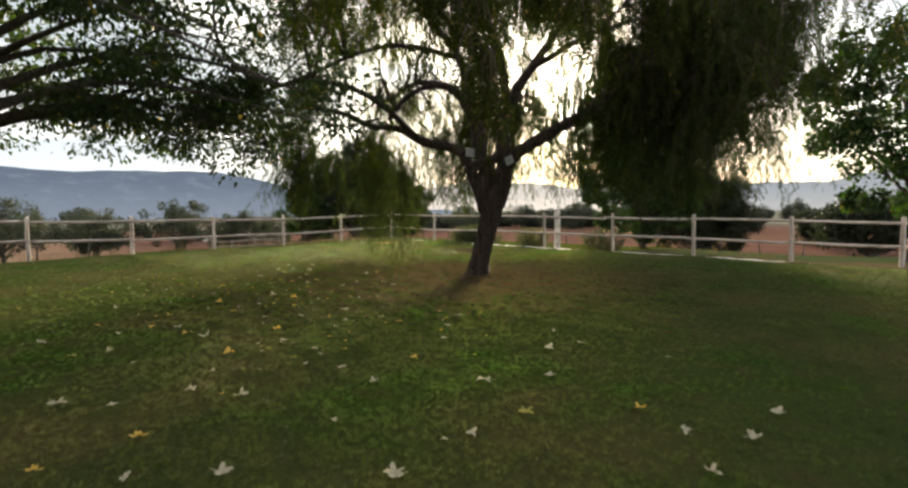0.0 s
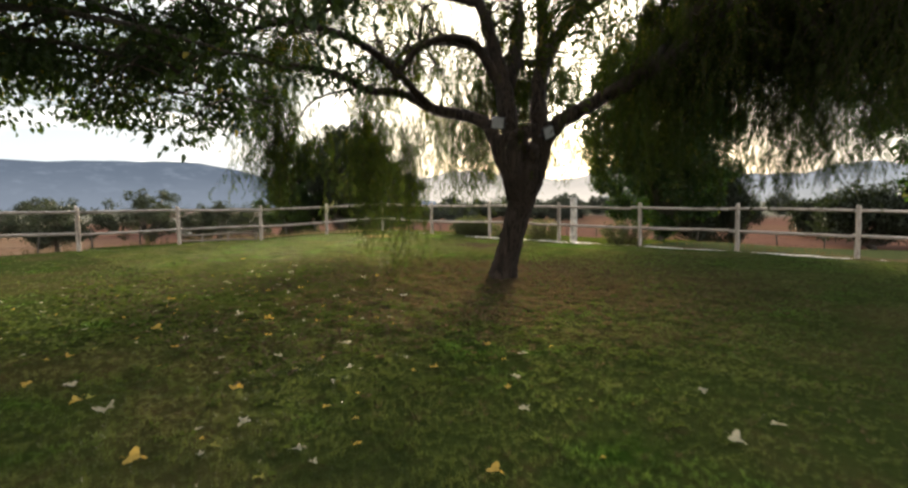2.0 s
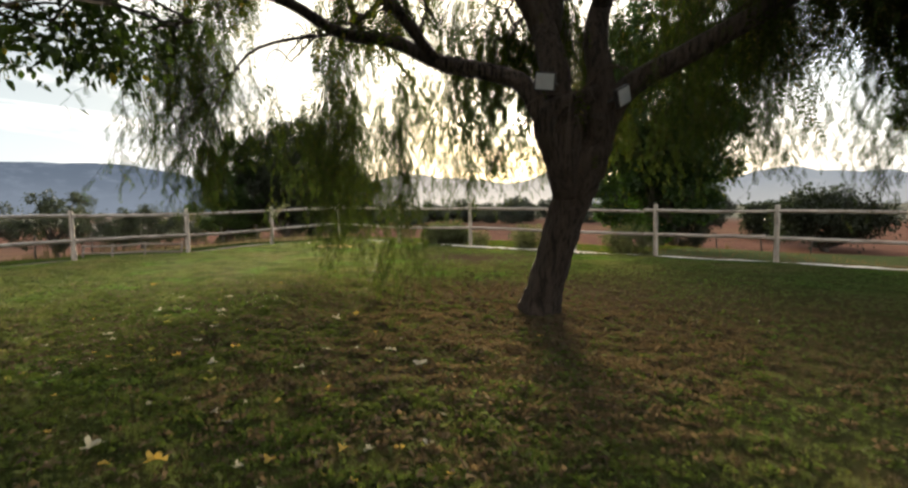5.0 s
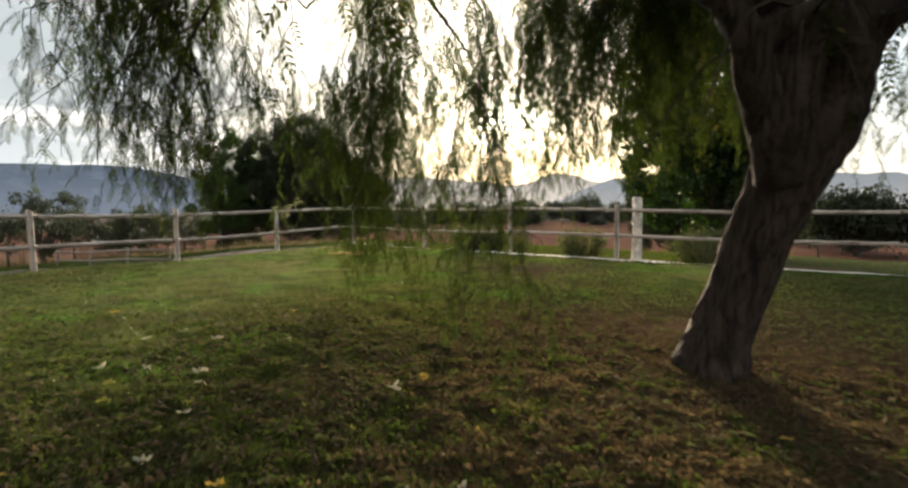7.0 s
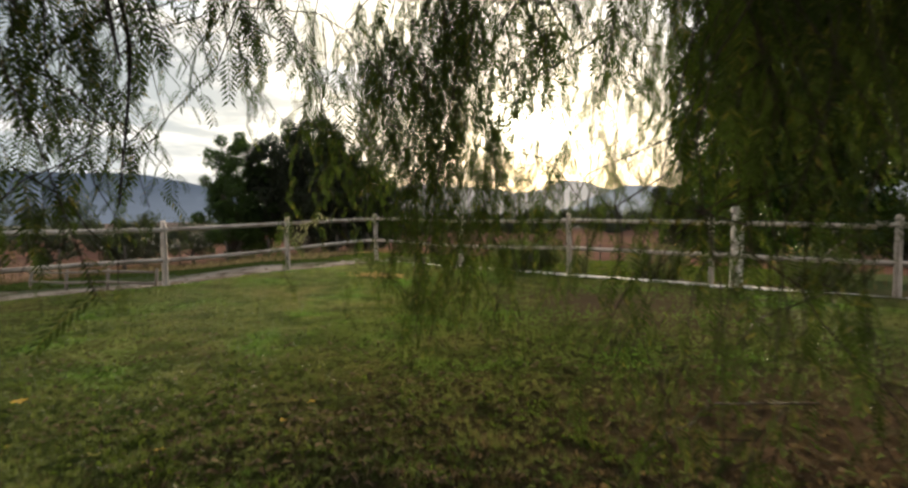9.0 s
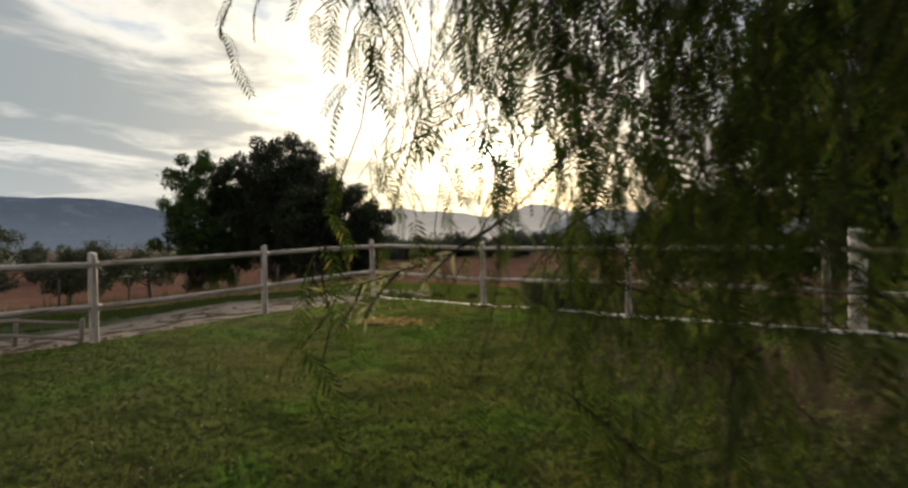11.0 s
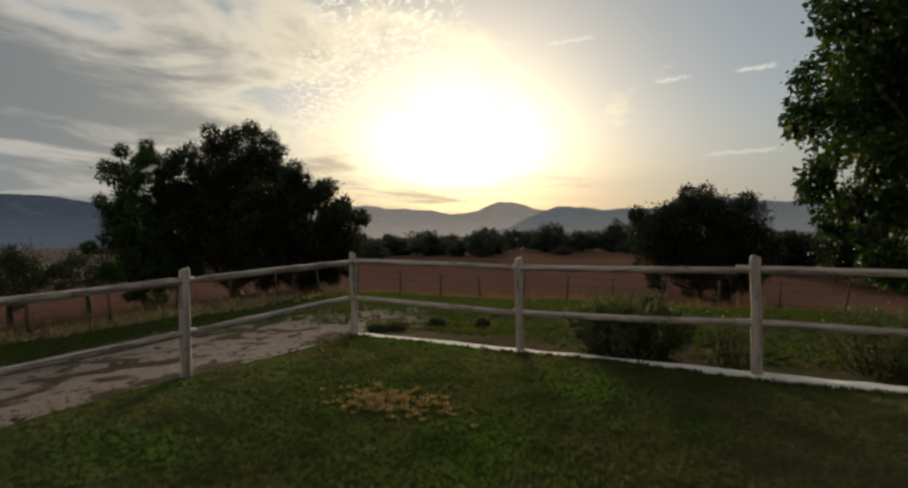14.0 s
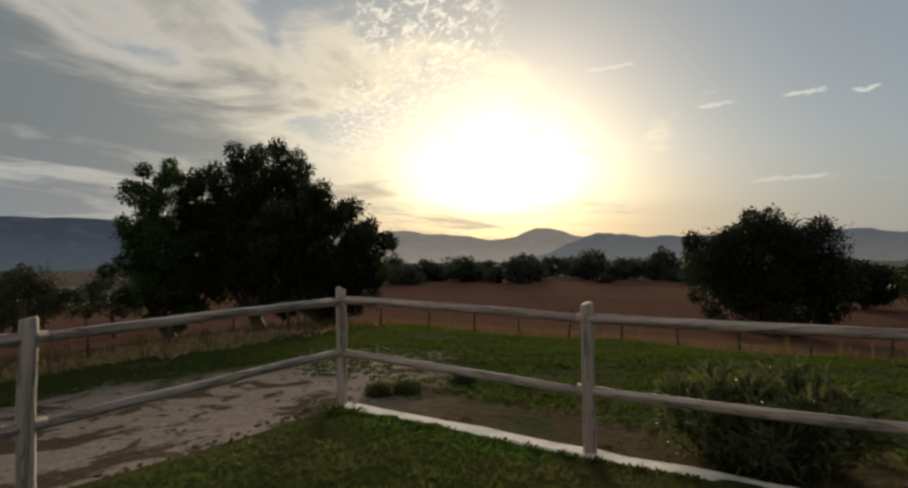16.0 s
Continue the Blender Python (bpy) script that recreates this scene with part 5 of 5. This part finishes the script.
def make_clods():
    """Clods and stones on the bare earth outside the corner."""
    rng = np.random.default_rng(55)
    bm = bmesh.new()
    bmesh.ops.create_icosphere(bm, subdivisions=1, radius=1)
    bm.verts.index_update()
    v, f = np.array([q.co[:] for q in bm.verts]), np.array([[w.index for w in q.verts] for q in bm.faces])
    bm.free()
    v = v * rng.uniform(0.7, 1.15, (len(v), 1))
    a = np.stack([-rng.uniform(0.05, 5.0, 420), rng.uniform(-9, 3.5, 420)], 1)
    b = np.stack([rng.uniform(-1, 9, 420), 0.3 + rng.gamma(1.6, 0.7, 420)], 1)
    b[:, 1] += 0.0683 * np.maximum(b[:, 0], 0)
    e = np.stack([-np.abs(rng.normal(0.10, 0.06, 160)), rng.uniform(-9, 0, 160)], 1)
    p = np.concatenate([a, b, e])
    size = np.concatenate([rng.gamma(1.6, 0.009, 840) + 0.006, rng.uniform(0.012, 0.032, 160)])
    z = land_height(p[:, 0], p[:, 1])
    z[-160:] = -0.02
    mats = frames_of(rng.normal(0, 1, (len(p), 3)) * (1, 1, 0.2), np.tile((0.0, 0.0, 1.0), (len(p), 1)), size) * np.array([1.3, 1.0, 0.55])[None, None, :]
    ob = new("earth_clods", mesh_of("earth_clods", *stamp((v, f), mats, np.column_stack([p, z])), M["clod"]))
    tagged(ob, "clods and small stones on the bare earth", "clods", kind="stuff")


make_clods()


def make_house(at, turn, long, deep, high, label):
    ob = thing("farm_building", label, "building", at, "far farm buildings")
    ob.rotation_euler = (0, 0, radians(turn))
    v, f = box((long, deep, high), 0.02)
    wall = part("wall", mesh_of("wall", v + (0, 0, high / 2 - 0.2), f, M["plaster"]), ob)
    r = high * 0.45
    v = np.array([(-long / 2 - 0.3, -deep / 2 - 0.3, high - 0.25), (long / 2 + 0.3, -deep / 2 - 0.3, high - 0.25), (long / 2 + 0.3, deep / 2 + 0.3, high - 0.25), (-long / 2 - 0.3, deep / 2 + 0.3, high - 0.25), (-long / 2 - 0.3, 0, high + r), (long / 2 + 0.3, 0, high + r)])
    part("roof", mesh_of("roof", v, [(0, 1, 5), (0, 5, 4), (2, 3, 4), (2, 4, 5), (0, 4, 3), (1, 2, 5), (0, 2, 1), (0, 3, 2)], M["roof"]), ob)
    for k in range(max(2, int(long // 4))):
        v, f = box((0.9, 0.06, 1.1), 0.01)
        part("window", mesh_of("window", v + (-long / 2 + 2 + 3.6 * k, -deep / 2 - 0.02, high * 0.5), f, M["dark_metal"]), wall)


def make_board():
    x, y, z = place(70.6, 62)
    ob = thing("sign_board", "small white board on two posts by the far field", "sign", (x, y, z))
    ob.rotation_euler = (0, 0, radians(70))
    v, f = box((1.1, 0.05, 0.7), 0.01)
    part("panel", mesh_of("panel", v + (0, 0, 1.3), f, M["white"]), ob)
    for side in (-0.4, 0.4):
        v, f = box((0.07, 0.07, 1.9), 0.01)
        part("leg", mesh_of("leg", v + (side, 0.07, 0.7), f, M["old_rail"]), ob)


make_board()
for yaw, dist, long, label in ((69.5, 75, 12, "long low farm shed with a pale roof edge"), (33.5, 330, 16, "far pale farm house in the valley"), (28.0, 420, 22, "far pale village house in the valley"), (24.0, 300, 14, "far pale house among trees"), (30.5, 520, 26, "far pale village block in the valley"), (38.0, 480, 24, "far pale village house in the haze"), (21.0, 460, 26, "far pale barn in the valley")):
    make_house(place(yaw, dist), yaw + 10, long, 7, 3.0 if dist > 100 else 2.4, label)


# ---- grass, litter and fallen leaves ----
def near_way(rng, n, reach):
    """Places on the lawn, thickest along the way that is walked."""
    a = np.array([(17.2, -13.9), (12.2, -10.9), (7.3, -7.7), (4.5, -4.6), (1.2, -1.0)])
    seg = rng.integers(0, len(a) - 1, n)
    t = rng.random(n)[:, None]
    p = a[seg] * (1 - t) + a[seg + 1] * t + rng.normal(0, reach, (n, 2)) + rng.normal(0, reach * 0.4, (n, 2))
    return p[(p[:, 0] > 0.06) & (p[:, 1] < 0.066 * p[:, 0] - 0.09) & (p[:, 0] < 30) & (p[:, 1] > -26)]


def make_grass():
    rng = np.random.default_rng(77)
    vs, fs = [], []
    for k in range(8):
        ang, out = k * 0.8 + rng.uniform(-0.3, 0.3), rng.uniform(0.2, 0.8)
        d = np.array([math.cos(ang), math.sin(ang)])
        side = np.array([-d[1], d[0]]) * 0.055
        b = len(vs)
        vs += [(*(d * 0.25 + side), -0.1), (*(d * 0.25 - side), -0.1), (*(d * (0.25 + out)), rng.uniform(0.6, 1.1))]
        fs.append((b, b + 1, b + 2))
    p = np.concatenate([near_way(rng, 80000, 1.5), near_way(rng, 40000, 3.6), np.stack([rng.uniform(9, 17.5, 28000), rng.uniform(-9.5, -0.2, 28000)], 1), np.stack([rng.uniform(0.1, 10, 46000), rng.uniform(-10, -0.1, 46000)], 1)])
    p = p[(p[:, 0] > 0.06) & (p[:, 1] < 0.066 * p[:, 0] - 0.09)]
    keep = (np.hypot(p[:, 0] - TREE.x, p[:, 1] - TREE.y) > 0.6 + 3.4 * rng.random(len(p)) ** 1.3) & (np.hypot(p[:, 0] - 9.75, p[:, 1] + 5.85) > 0.4 + 1.6 * rng.random(len(p))) & (np.hypot(p[:, 0] - 6.9, p[:, 1] + 2.5) > 0.3 + 1.7 * rng.random(len(p)))
    p = p[keep]
    z = lawn_height(p[:, 0], p[:, 1])
    ang, size = rng.uniform(0, 6.28, len(p)), rng.uniform(0.018, 0.040, len(p))
    c, s_ = np.cos(ang) * size, np.sin(ang) * size
    mats = np.zeros((len(p), 3, 3))
    mats[:, 0, 0], mats[:, 0, 1], mats[:, 1, 0], mats[:, 1, 1], mats[:, 2, 2] = c, -s_, s_, c, size * rng.uniform(0.6, 1.2, len(p))
    ob = new("grass", mesh_of("grass", *stamp((np.array(vs, float), np.array(fs)), mats, np.column_stack([p, z])), M["grass"]))
    tagged(ob, "short green grass blades on the lawn", "grass", kind="stuff")
    p = np.array([TREE.x, TREE.y - 1.2]) + rng.normal(0, 1, (26000, 2)) * (1.9, 1.5)
    p = p[np.array([noise.noise(Vector((x * 0.9, y * 0.9, 1.3))) for x, y in p]) > rng.uniform(-0.6, 0.2, len(p))]
    ang, size = rng.uniform(0, 6.28, len(p)), rng.uniform(0.025, 0.055, len(p))
    c, s_ = np.cos(ang) * size, np.sin(ang) * size
    mats = np.zeros((len(p), 3, 3))
    mats[:, 0, 0], mats[:, 0, 1], mats[:, 1, 0], mats[:, 1, 1], mats[:, 2, 2] = c, -s_, s_, c, size * rng.uniform(0.4, 0.9, len(p))
    ob = new("dry_lawn_grass", mesh_of("dry_lawn_grass", *stamp((np.array(vs, float), np.array(fs)), mats, np.column_stack([p, lawn_height(p[:, 0], p[:, 1])])), M["tan_grass"]))
    tagged(ob, "dry tan grass about the foot of the pepper tree", "dry grass", kind="stuff")
    # dry grass along the wire fence and olive field
    q = np.concatenate([np.stack([rng.normal(-10.2, 1.2, 3400), 1.5 + 5 * rng.normal(0, 1, 3400)], 1), np.stack([rng.uniform(-9, 10, 500), rng.normal(13.0, 1.3, 500)], 1), np.stack([rng.uniform(-0.9, -0.1, 300), rng.uniform(-16, -2, 300)], 1), np.stack([rng.uniform(0.5, 14, 500), rng.uniform(0.5, 4.0, 500) + 0.5], 1)])
    z = land_height(q[:, 0], q[:, 1])
    size = np.concatenate([0.12 + rng.gamma(2.0, 0.07, 3900), rng.uniform(0.05, 0.14, 800)])
    ang = rng.uniform(0, 6.28, len(q))
    c, s_ = np.cos(ang) * size * 0.42, np.sin(ang) * size * 0.42
    mats = np.zeros((len(q), 3, 3))
    mats[:, 0, 0], mats[:, 0, 1], mats[:, 1, 0], mats[:, 1, 1], mats[:, 2, 2] = c, -s_, s_, c, size * rng.uniform(0.8, 1.3, len(q))
    ob = new("dry_grass", mesh_of("dry_grass", *stamp((np.array(vs, float), np.array(fs)), mats, np.column_stack([q, z])), M["dry_grass"]))
    tagged(ob, "dry yellow grass tufts along the field fence", "dry grass", kind="stuff")


make_grass()


def make_tufts(name, label, category, p, z, size, mat, seed, low=0.6):
    """Loose tufts of bent blades."""
    rng = np.random.default_rng(seed)
    vs, fs = [], []
    for k in range(8):
        ang, out, high = k * 0.8 + rng.uniform(-0.3, 0.3), rng.uniform(0.2, 0.9), rng.uniform(0.5, 1.1)
        d = np.array([math.cos(ang), math.sin(ang)])
        side = np.array([-d[1], d[0]]) * 0.026
        b = len(vs)
        vs += [(*(d * 0.12 + side), -0.05), (*(d * 0.12 - side), -0.05), (*(d * (0.12 + out * 0.45) + side * 0.7), high * 0.65), (*(d * (0.12 + out)), high * low)]
        fs += [(b, b + 1, b + 2), (b + 1, b + 3, b + 2)]
    ang = rng.uniform(0, 6.28, len(p))
    c, s_ = np.cos(ang) * size, np.sin(ang) * size
    mats = np.zeros((len(p), 3, 3))
    mats[:, 0, 0], mats[:, 0, 1], mats[:, 1, 0], mats[:, 1, 1], mats[:, 2, 2] = c, -s_, s_, c, size * rng.uniform(0.7, 1.2, len(p))
    tagged(new(name, mesh_of(name, *stamp((np.array(vs, float), np.array(fs)), mats, np.column_stack([p, z])), mat)), label, category, kind="stuff")


rng = np.random.default_rng(90)
p = np.concatenate([np.stack([rng.uniform(-9, 9, 20000), rng.uniform(1.5, 12, 20000)], 1), np.stack([rng.uniform(-9, -4.2, 6000), rng.uniform(-8, 2, 6000)], 1)])
p = p[np.array([noise.noise(Vector((x * 0.5, y * 0.5, 4.0))) for x, y in p]) > rng.uniform(-0.5, 0.15, len(p))]
make_tufts("field_grass", "rough green grass between the fences", "grass", p, land_height(p[:, 0], p[:, 1]), rng.uniform(0.03, 0.09, len(p)), M["rough_grass"], 91)
p = np.stack([rng.normal(2.34, 0.26, 220), rng.normal(-2.22, 0.14, 220)], 1)
make_tufts("dry_straw", "patch of dry straw lying on the lawn", "straw", p, lawn_height(p[:, 0], p[:, 1]) + 0.01, rng.uniform(0.03, 0.06, len(p)), M["straw"], 92, 0.25)
p = np.concatenate([np.stack([rng.normal(0.14, 0.10, 90), rng.normal(-0.16, 0.09, 90)], 1), np.stack([rng.uniform(0.3, 9, 420), rng.uniform(-0.15, -0.06, 420)], 1)])
p[90:, 1] += 0.0683 * p[90:, 0] - 0.06
make_tufts("edge_grass", "longer grass against the kerb and corner post", "grass", p, lawn_height(p[:, 0], p[:, 1]), rng.uniform(0.025, 0.055, len(p)), M["rough_grass"], 93)


rng = np.random.default_rng(94)
p = np.concatenate([np.stack([rng.normal(-8.9, 0.8, 1300), rng.normal(2.6, 1.8, 1300)], 1), np.stack([rng.normal(-11.5, 1.0, 500), rng.normal(1.0, 2.0, 500)], 1)])
make_tufts("golden_grass", "tall golden dry grass along the old wire fence", "dry grass", p, land_height(p[:, 0], p[:, 1]), rng.uniform(0.12, 0.34, len(p)), M["straw"], 98)


rng = np.random.default_rng(95)
p = np.array([TREE.x + 0.4, TREE.y - 1.7]) + rng.normal(0, 1, (8000, 2)) * (1.1, 1.0)
p = p[np.array([noise.noise(Vector((x * 2.2, y * 2.2, 7.0))) for x, y in p]) > rng.uniform(-0.35, 0.35, len(p))]
make_tufts("dry_turf", "tangled clumps of dry greyish grass by the tree", "dry grass", p, lawn_height(p[:, 0], p[:, 1]), rng.uniform(0.025, 0.055, len(p)), M["tan_grass"], 96, 0.3)
p = np.array([9.6, -9.2]) + rng.normal(0, 1, (14000, 2)) * (2.0, 1.5)
p = p[np.array([noise.noise(Vector((x * 2.4, y * 2.4, 3.0))) for x, y in p]) > rng.uniform(-0.25, 0.4, len(p))]
make_tufts("lawn_weeds", "low clumps of weeds in the lawn by the tree", "weeds", p, lawn_height(p[:, 0], p[:, 1]), rng.uniform(0.03, 0.065, len(p)), M["rough_grass"], 97, 0.35)


def make_litter():
    rng = np.random.default_rng(78)
    p = np.array([TREE.x - 0.4, TREE.y - 1.8]) + rng.normal(0, 1, (30000, 2)) * (2.2, 1.9)
    p[12000:] += (-0.9, -0.9)
    p[24000:] += (-0.9, 0.6)
    p = p[(p[:, 0] > 0.4) & (p[:, 1] < 0)]
    p = p[(p[:, 0] < 12.4) & (p[:, 1] > -11.6)]
    clump = np.array([noise.noise(Vector((x * 1.3, y * 1.3, 0.3))) for x, y in p])
    p = p[clump > rng.uniform(-0.5, 0.45, len(p))]
    z = lawn_height(p[:, 0], p[:, 1]) + rng.uniform(0.004, 0.022, len(p))
    way = np.column_stack([rng.normal(0, 1, (len(p), 2)), rng.normal(0, 0.25, len(p))])
    mats = frames_of(way, np.tile((0.0, 0.0, 1.0), (len(p), 1)) + rng.normal(0, 0.35, (len(p), 3)), rng.uniform(0.022, 0.062, len(p)))
    ob = new("leaf_litter", mesh_of("leaf_litter", *stamp(leaf_template(0.42, 0.28, 0.4), mats, np.column_stack([p, z])), M["litter"]))
    tagged(ob, "dull brown and green leaf litter under the pepper tree", "leaf litter", kind="stuff")


make_litter()


def curled_leaf(k):
    """A dry lobed leaf, about 1 across, with a stalk, its lobes curled up or down."""
    rng = np.random.default_rng(200 + k)
    n, lobes = 30, (5, 3, 5, 7, 3, 5)[k]
    ang = np.linspace(0, 2 * np.pi, n, endpoint=False)
    edge = 0.20 + 0.30 * np.abs(np.cos(lobes * ang / 2)) ** 1.3 * rng.uniform(0.7, 1.15, n)
    edge *= 1 - 0.35 * np.abs(np.sin(ang)) * (k % 2)
    fold = rng.uniform(0.2, 0.9)
    v = [(0.0, 0.0, 0.04)]
    for share in (0.5, 1.0):
        r = edge * share
        z = 0.04 + fold * (r * np.sin(ang)) ** 2 * 1.6 + 0.30 * share**2 * np.sin(lobes * ang / 2 + k) * r + rng.normal(0, 0.012, n)
        v += list(zip(r * np.cos(ang), r * np.sin(ang), z))
    f = []
    for i in range(n):
        j = (i + 1) % n
        f += [(0, 1 + i, 1 + j), (1 + i, 1 + n + i, 1 + n + j), (1 + i, 1 + n + j, 1 + j)]
    b = len(v)
    v += [(-0.15, 0.012, 0.05), (-0.15, -0.012, 0.05), (-0.62, 0.04, 0.10), (-0.62, 0.02, 0.10)]
    f += [(b, b + 1, b + 3), (b, b + 3, b + 2)]
    v = np.array(v)
    v[:, 2] -= v[:, 2].min()
    return v, np.array(f)


# larger fallen leaves: x, y, kind
LEAVES_BY_TREE = [(5.28, -8.13, 0), (6.72, -8.44, 1), (7.23, -8.13, 1), (7.24, -8.95, 1), (7.61, -8.81, 1), (7.67, -9.05, 2), (7.96, -8.64, 1), (7.97, -9.71, 1), (8.0, -9.2, 2), (8.18, -8.77, 1), (8.28, -9.8, 1), (8.48, -9.01, 1), (8.87, -9.37, 1), (8.9, -9.76, 2), (9.03, -10.84, 0), (9.09, -8.07, 1), (9.13, -7.83, 0), (9.14, -9.67, 0), (9.32, -9.3, 0), (9.59, -9.64, 1), (9.91, -9.83, 2), (9.92, -8.89, 1), (10.13, -9.29, 1), (10.39, -8.66, 1), (10.43, -10.68, 1), (10.44, -11.45, 0), (10.55, -8.94, 2), (10.58, -9.79, 0)]
LEAVES_MID_LAWN = [(10.79, -10.56, 0), (10.8, -8.79, 1), (11.12, -11.54, 0), (11.35, -13.44, 1), (11.38, -10.88, 0), (11.39, -10.02, 0), (11.58, -12.33, 1), (11.91, -12.37, 0), (11.95, -11.11, 1), (12.11, -13.33, 2), (12.13, -10.63, 1), (12.23, -12.3, 1), (12.44, -11.66, 0), (12.64, -10.96, 1), (12.94, -12.37, 0), (12.96, -11.87, 1), (13.32, -9.87, 1), (13.33, -13.63, 1), (13.45, -11.85, 1), (13.56, -10.31, 1), (13.63, -13.39, 1), (13.75, -12.96, 1), (13.91, -10.7, 1), (14.03, -11.95, 1), (14.11, -12.78, 1), (14.2, -11.35, 0), (14.31, -13.43, 0), (14.36, -13.88, 0)]
LEAVES_AT_START = [(14.44, -11.95, 1), (14.61, -9.87, 1), (14.77, -13.6, 1), (14.92, -10.41, 1), (15.02, -13.27, 1), (15.04, -10.1, 1), (15.05, -11.43, 1), (15.34, -11.03, 1), (15.56, -12.13, 1), (15.58, -12.7, 1), (15.61, -11.7, 2), (16.11, -11.23, 0), (16.43, -11.38, 1), (16.68, -11.74, 1), (16.71, -11.19, 1), (16.72, -10.71, 1)]


def make_fallen_leaves():
    rng = random.Random(12)
    kinds = [(M["leaf_yellow"], "yellow-orange fallen leaf curled on the lawn"), (M["leaf_pale"], "pale grey fallen leaf curled on the lawn"), (M["leaf_olive"], "yellow-green fallen leaf on the lawn")]
    meshes = []
    for k in range(6):
        v, f = curled_leaf(k)
        meshes.append([mesh_of("fallen_leaf", v, f, m) for m, _ in kinds])
    spots = LEAVES_BY_TREE + LEAVES_MID_LAWN + LEAVES_AT_START
    large = len(spots)
    while len(spots) < 270:
        if len(spots) < 215:
            x, y = rng.gauss(10.0, 1.9), rng.gauss(-10.9, 1.3)
        elif len(spots) < 235:
            x, y = rng.gauss(14.0, 1.6), rng.gauss(-11.8, 1.2)
        else:
            x, y = rng.gauss(9.0, 1.5), rng.gauss(-8.6, 1.0)
        spots.append((x, y, rng.choice((0, 0, 1, 1, 2, 2))))
    for k, (x, y, kind) in enumerate(spots):
        ob = new("fallen_leaf", meshes[rng.randrange(6)][kind])
        size = rng.uniform(0.07, 0.12) if k < large else rng.uniform(0.035, 0.07)
        ob.matrix_basis = pose(x, y, float(lawn_height(np.array(x), np.array(y))) + (0.028 if k < large else 0.012), rng.uniform(-12, 12), rng.uniform(-12, 12), rng.uniform(0, 360)) @ Matrix.Diagonal((size, size, size, 1))
        tagged(ob, kinds[kind][1], "leaf", "fallen leaves on the lawn")


make_fallen_leaves()
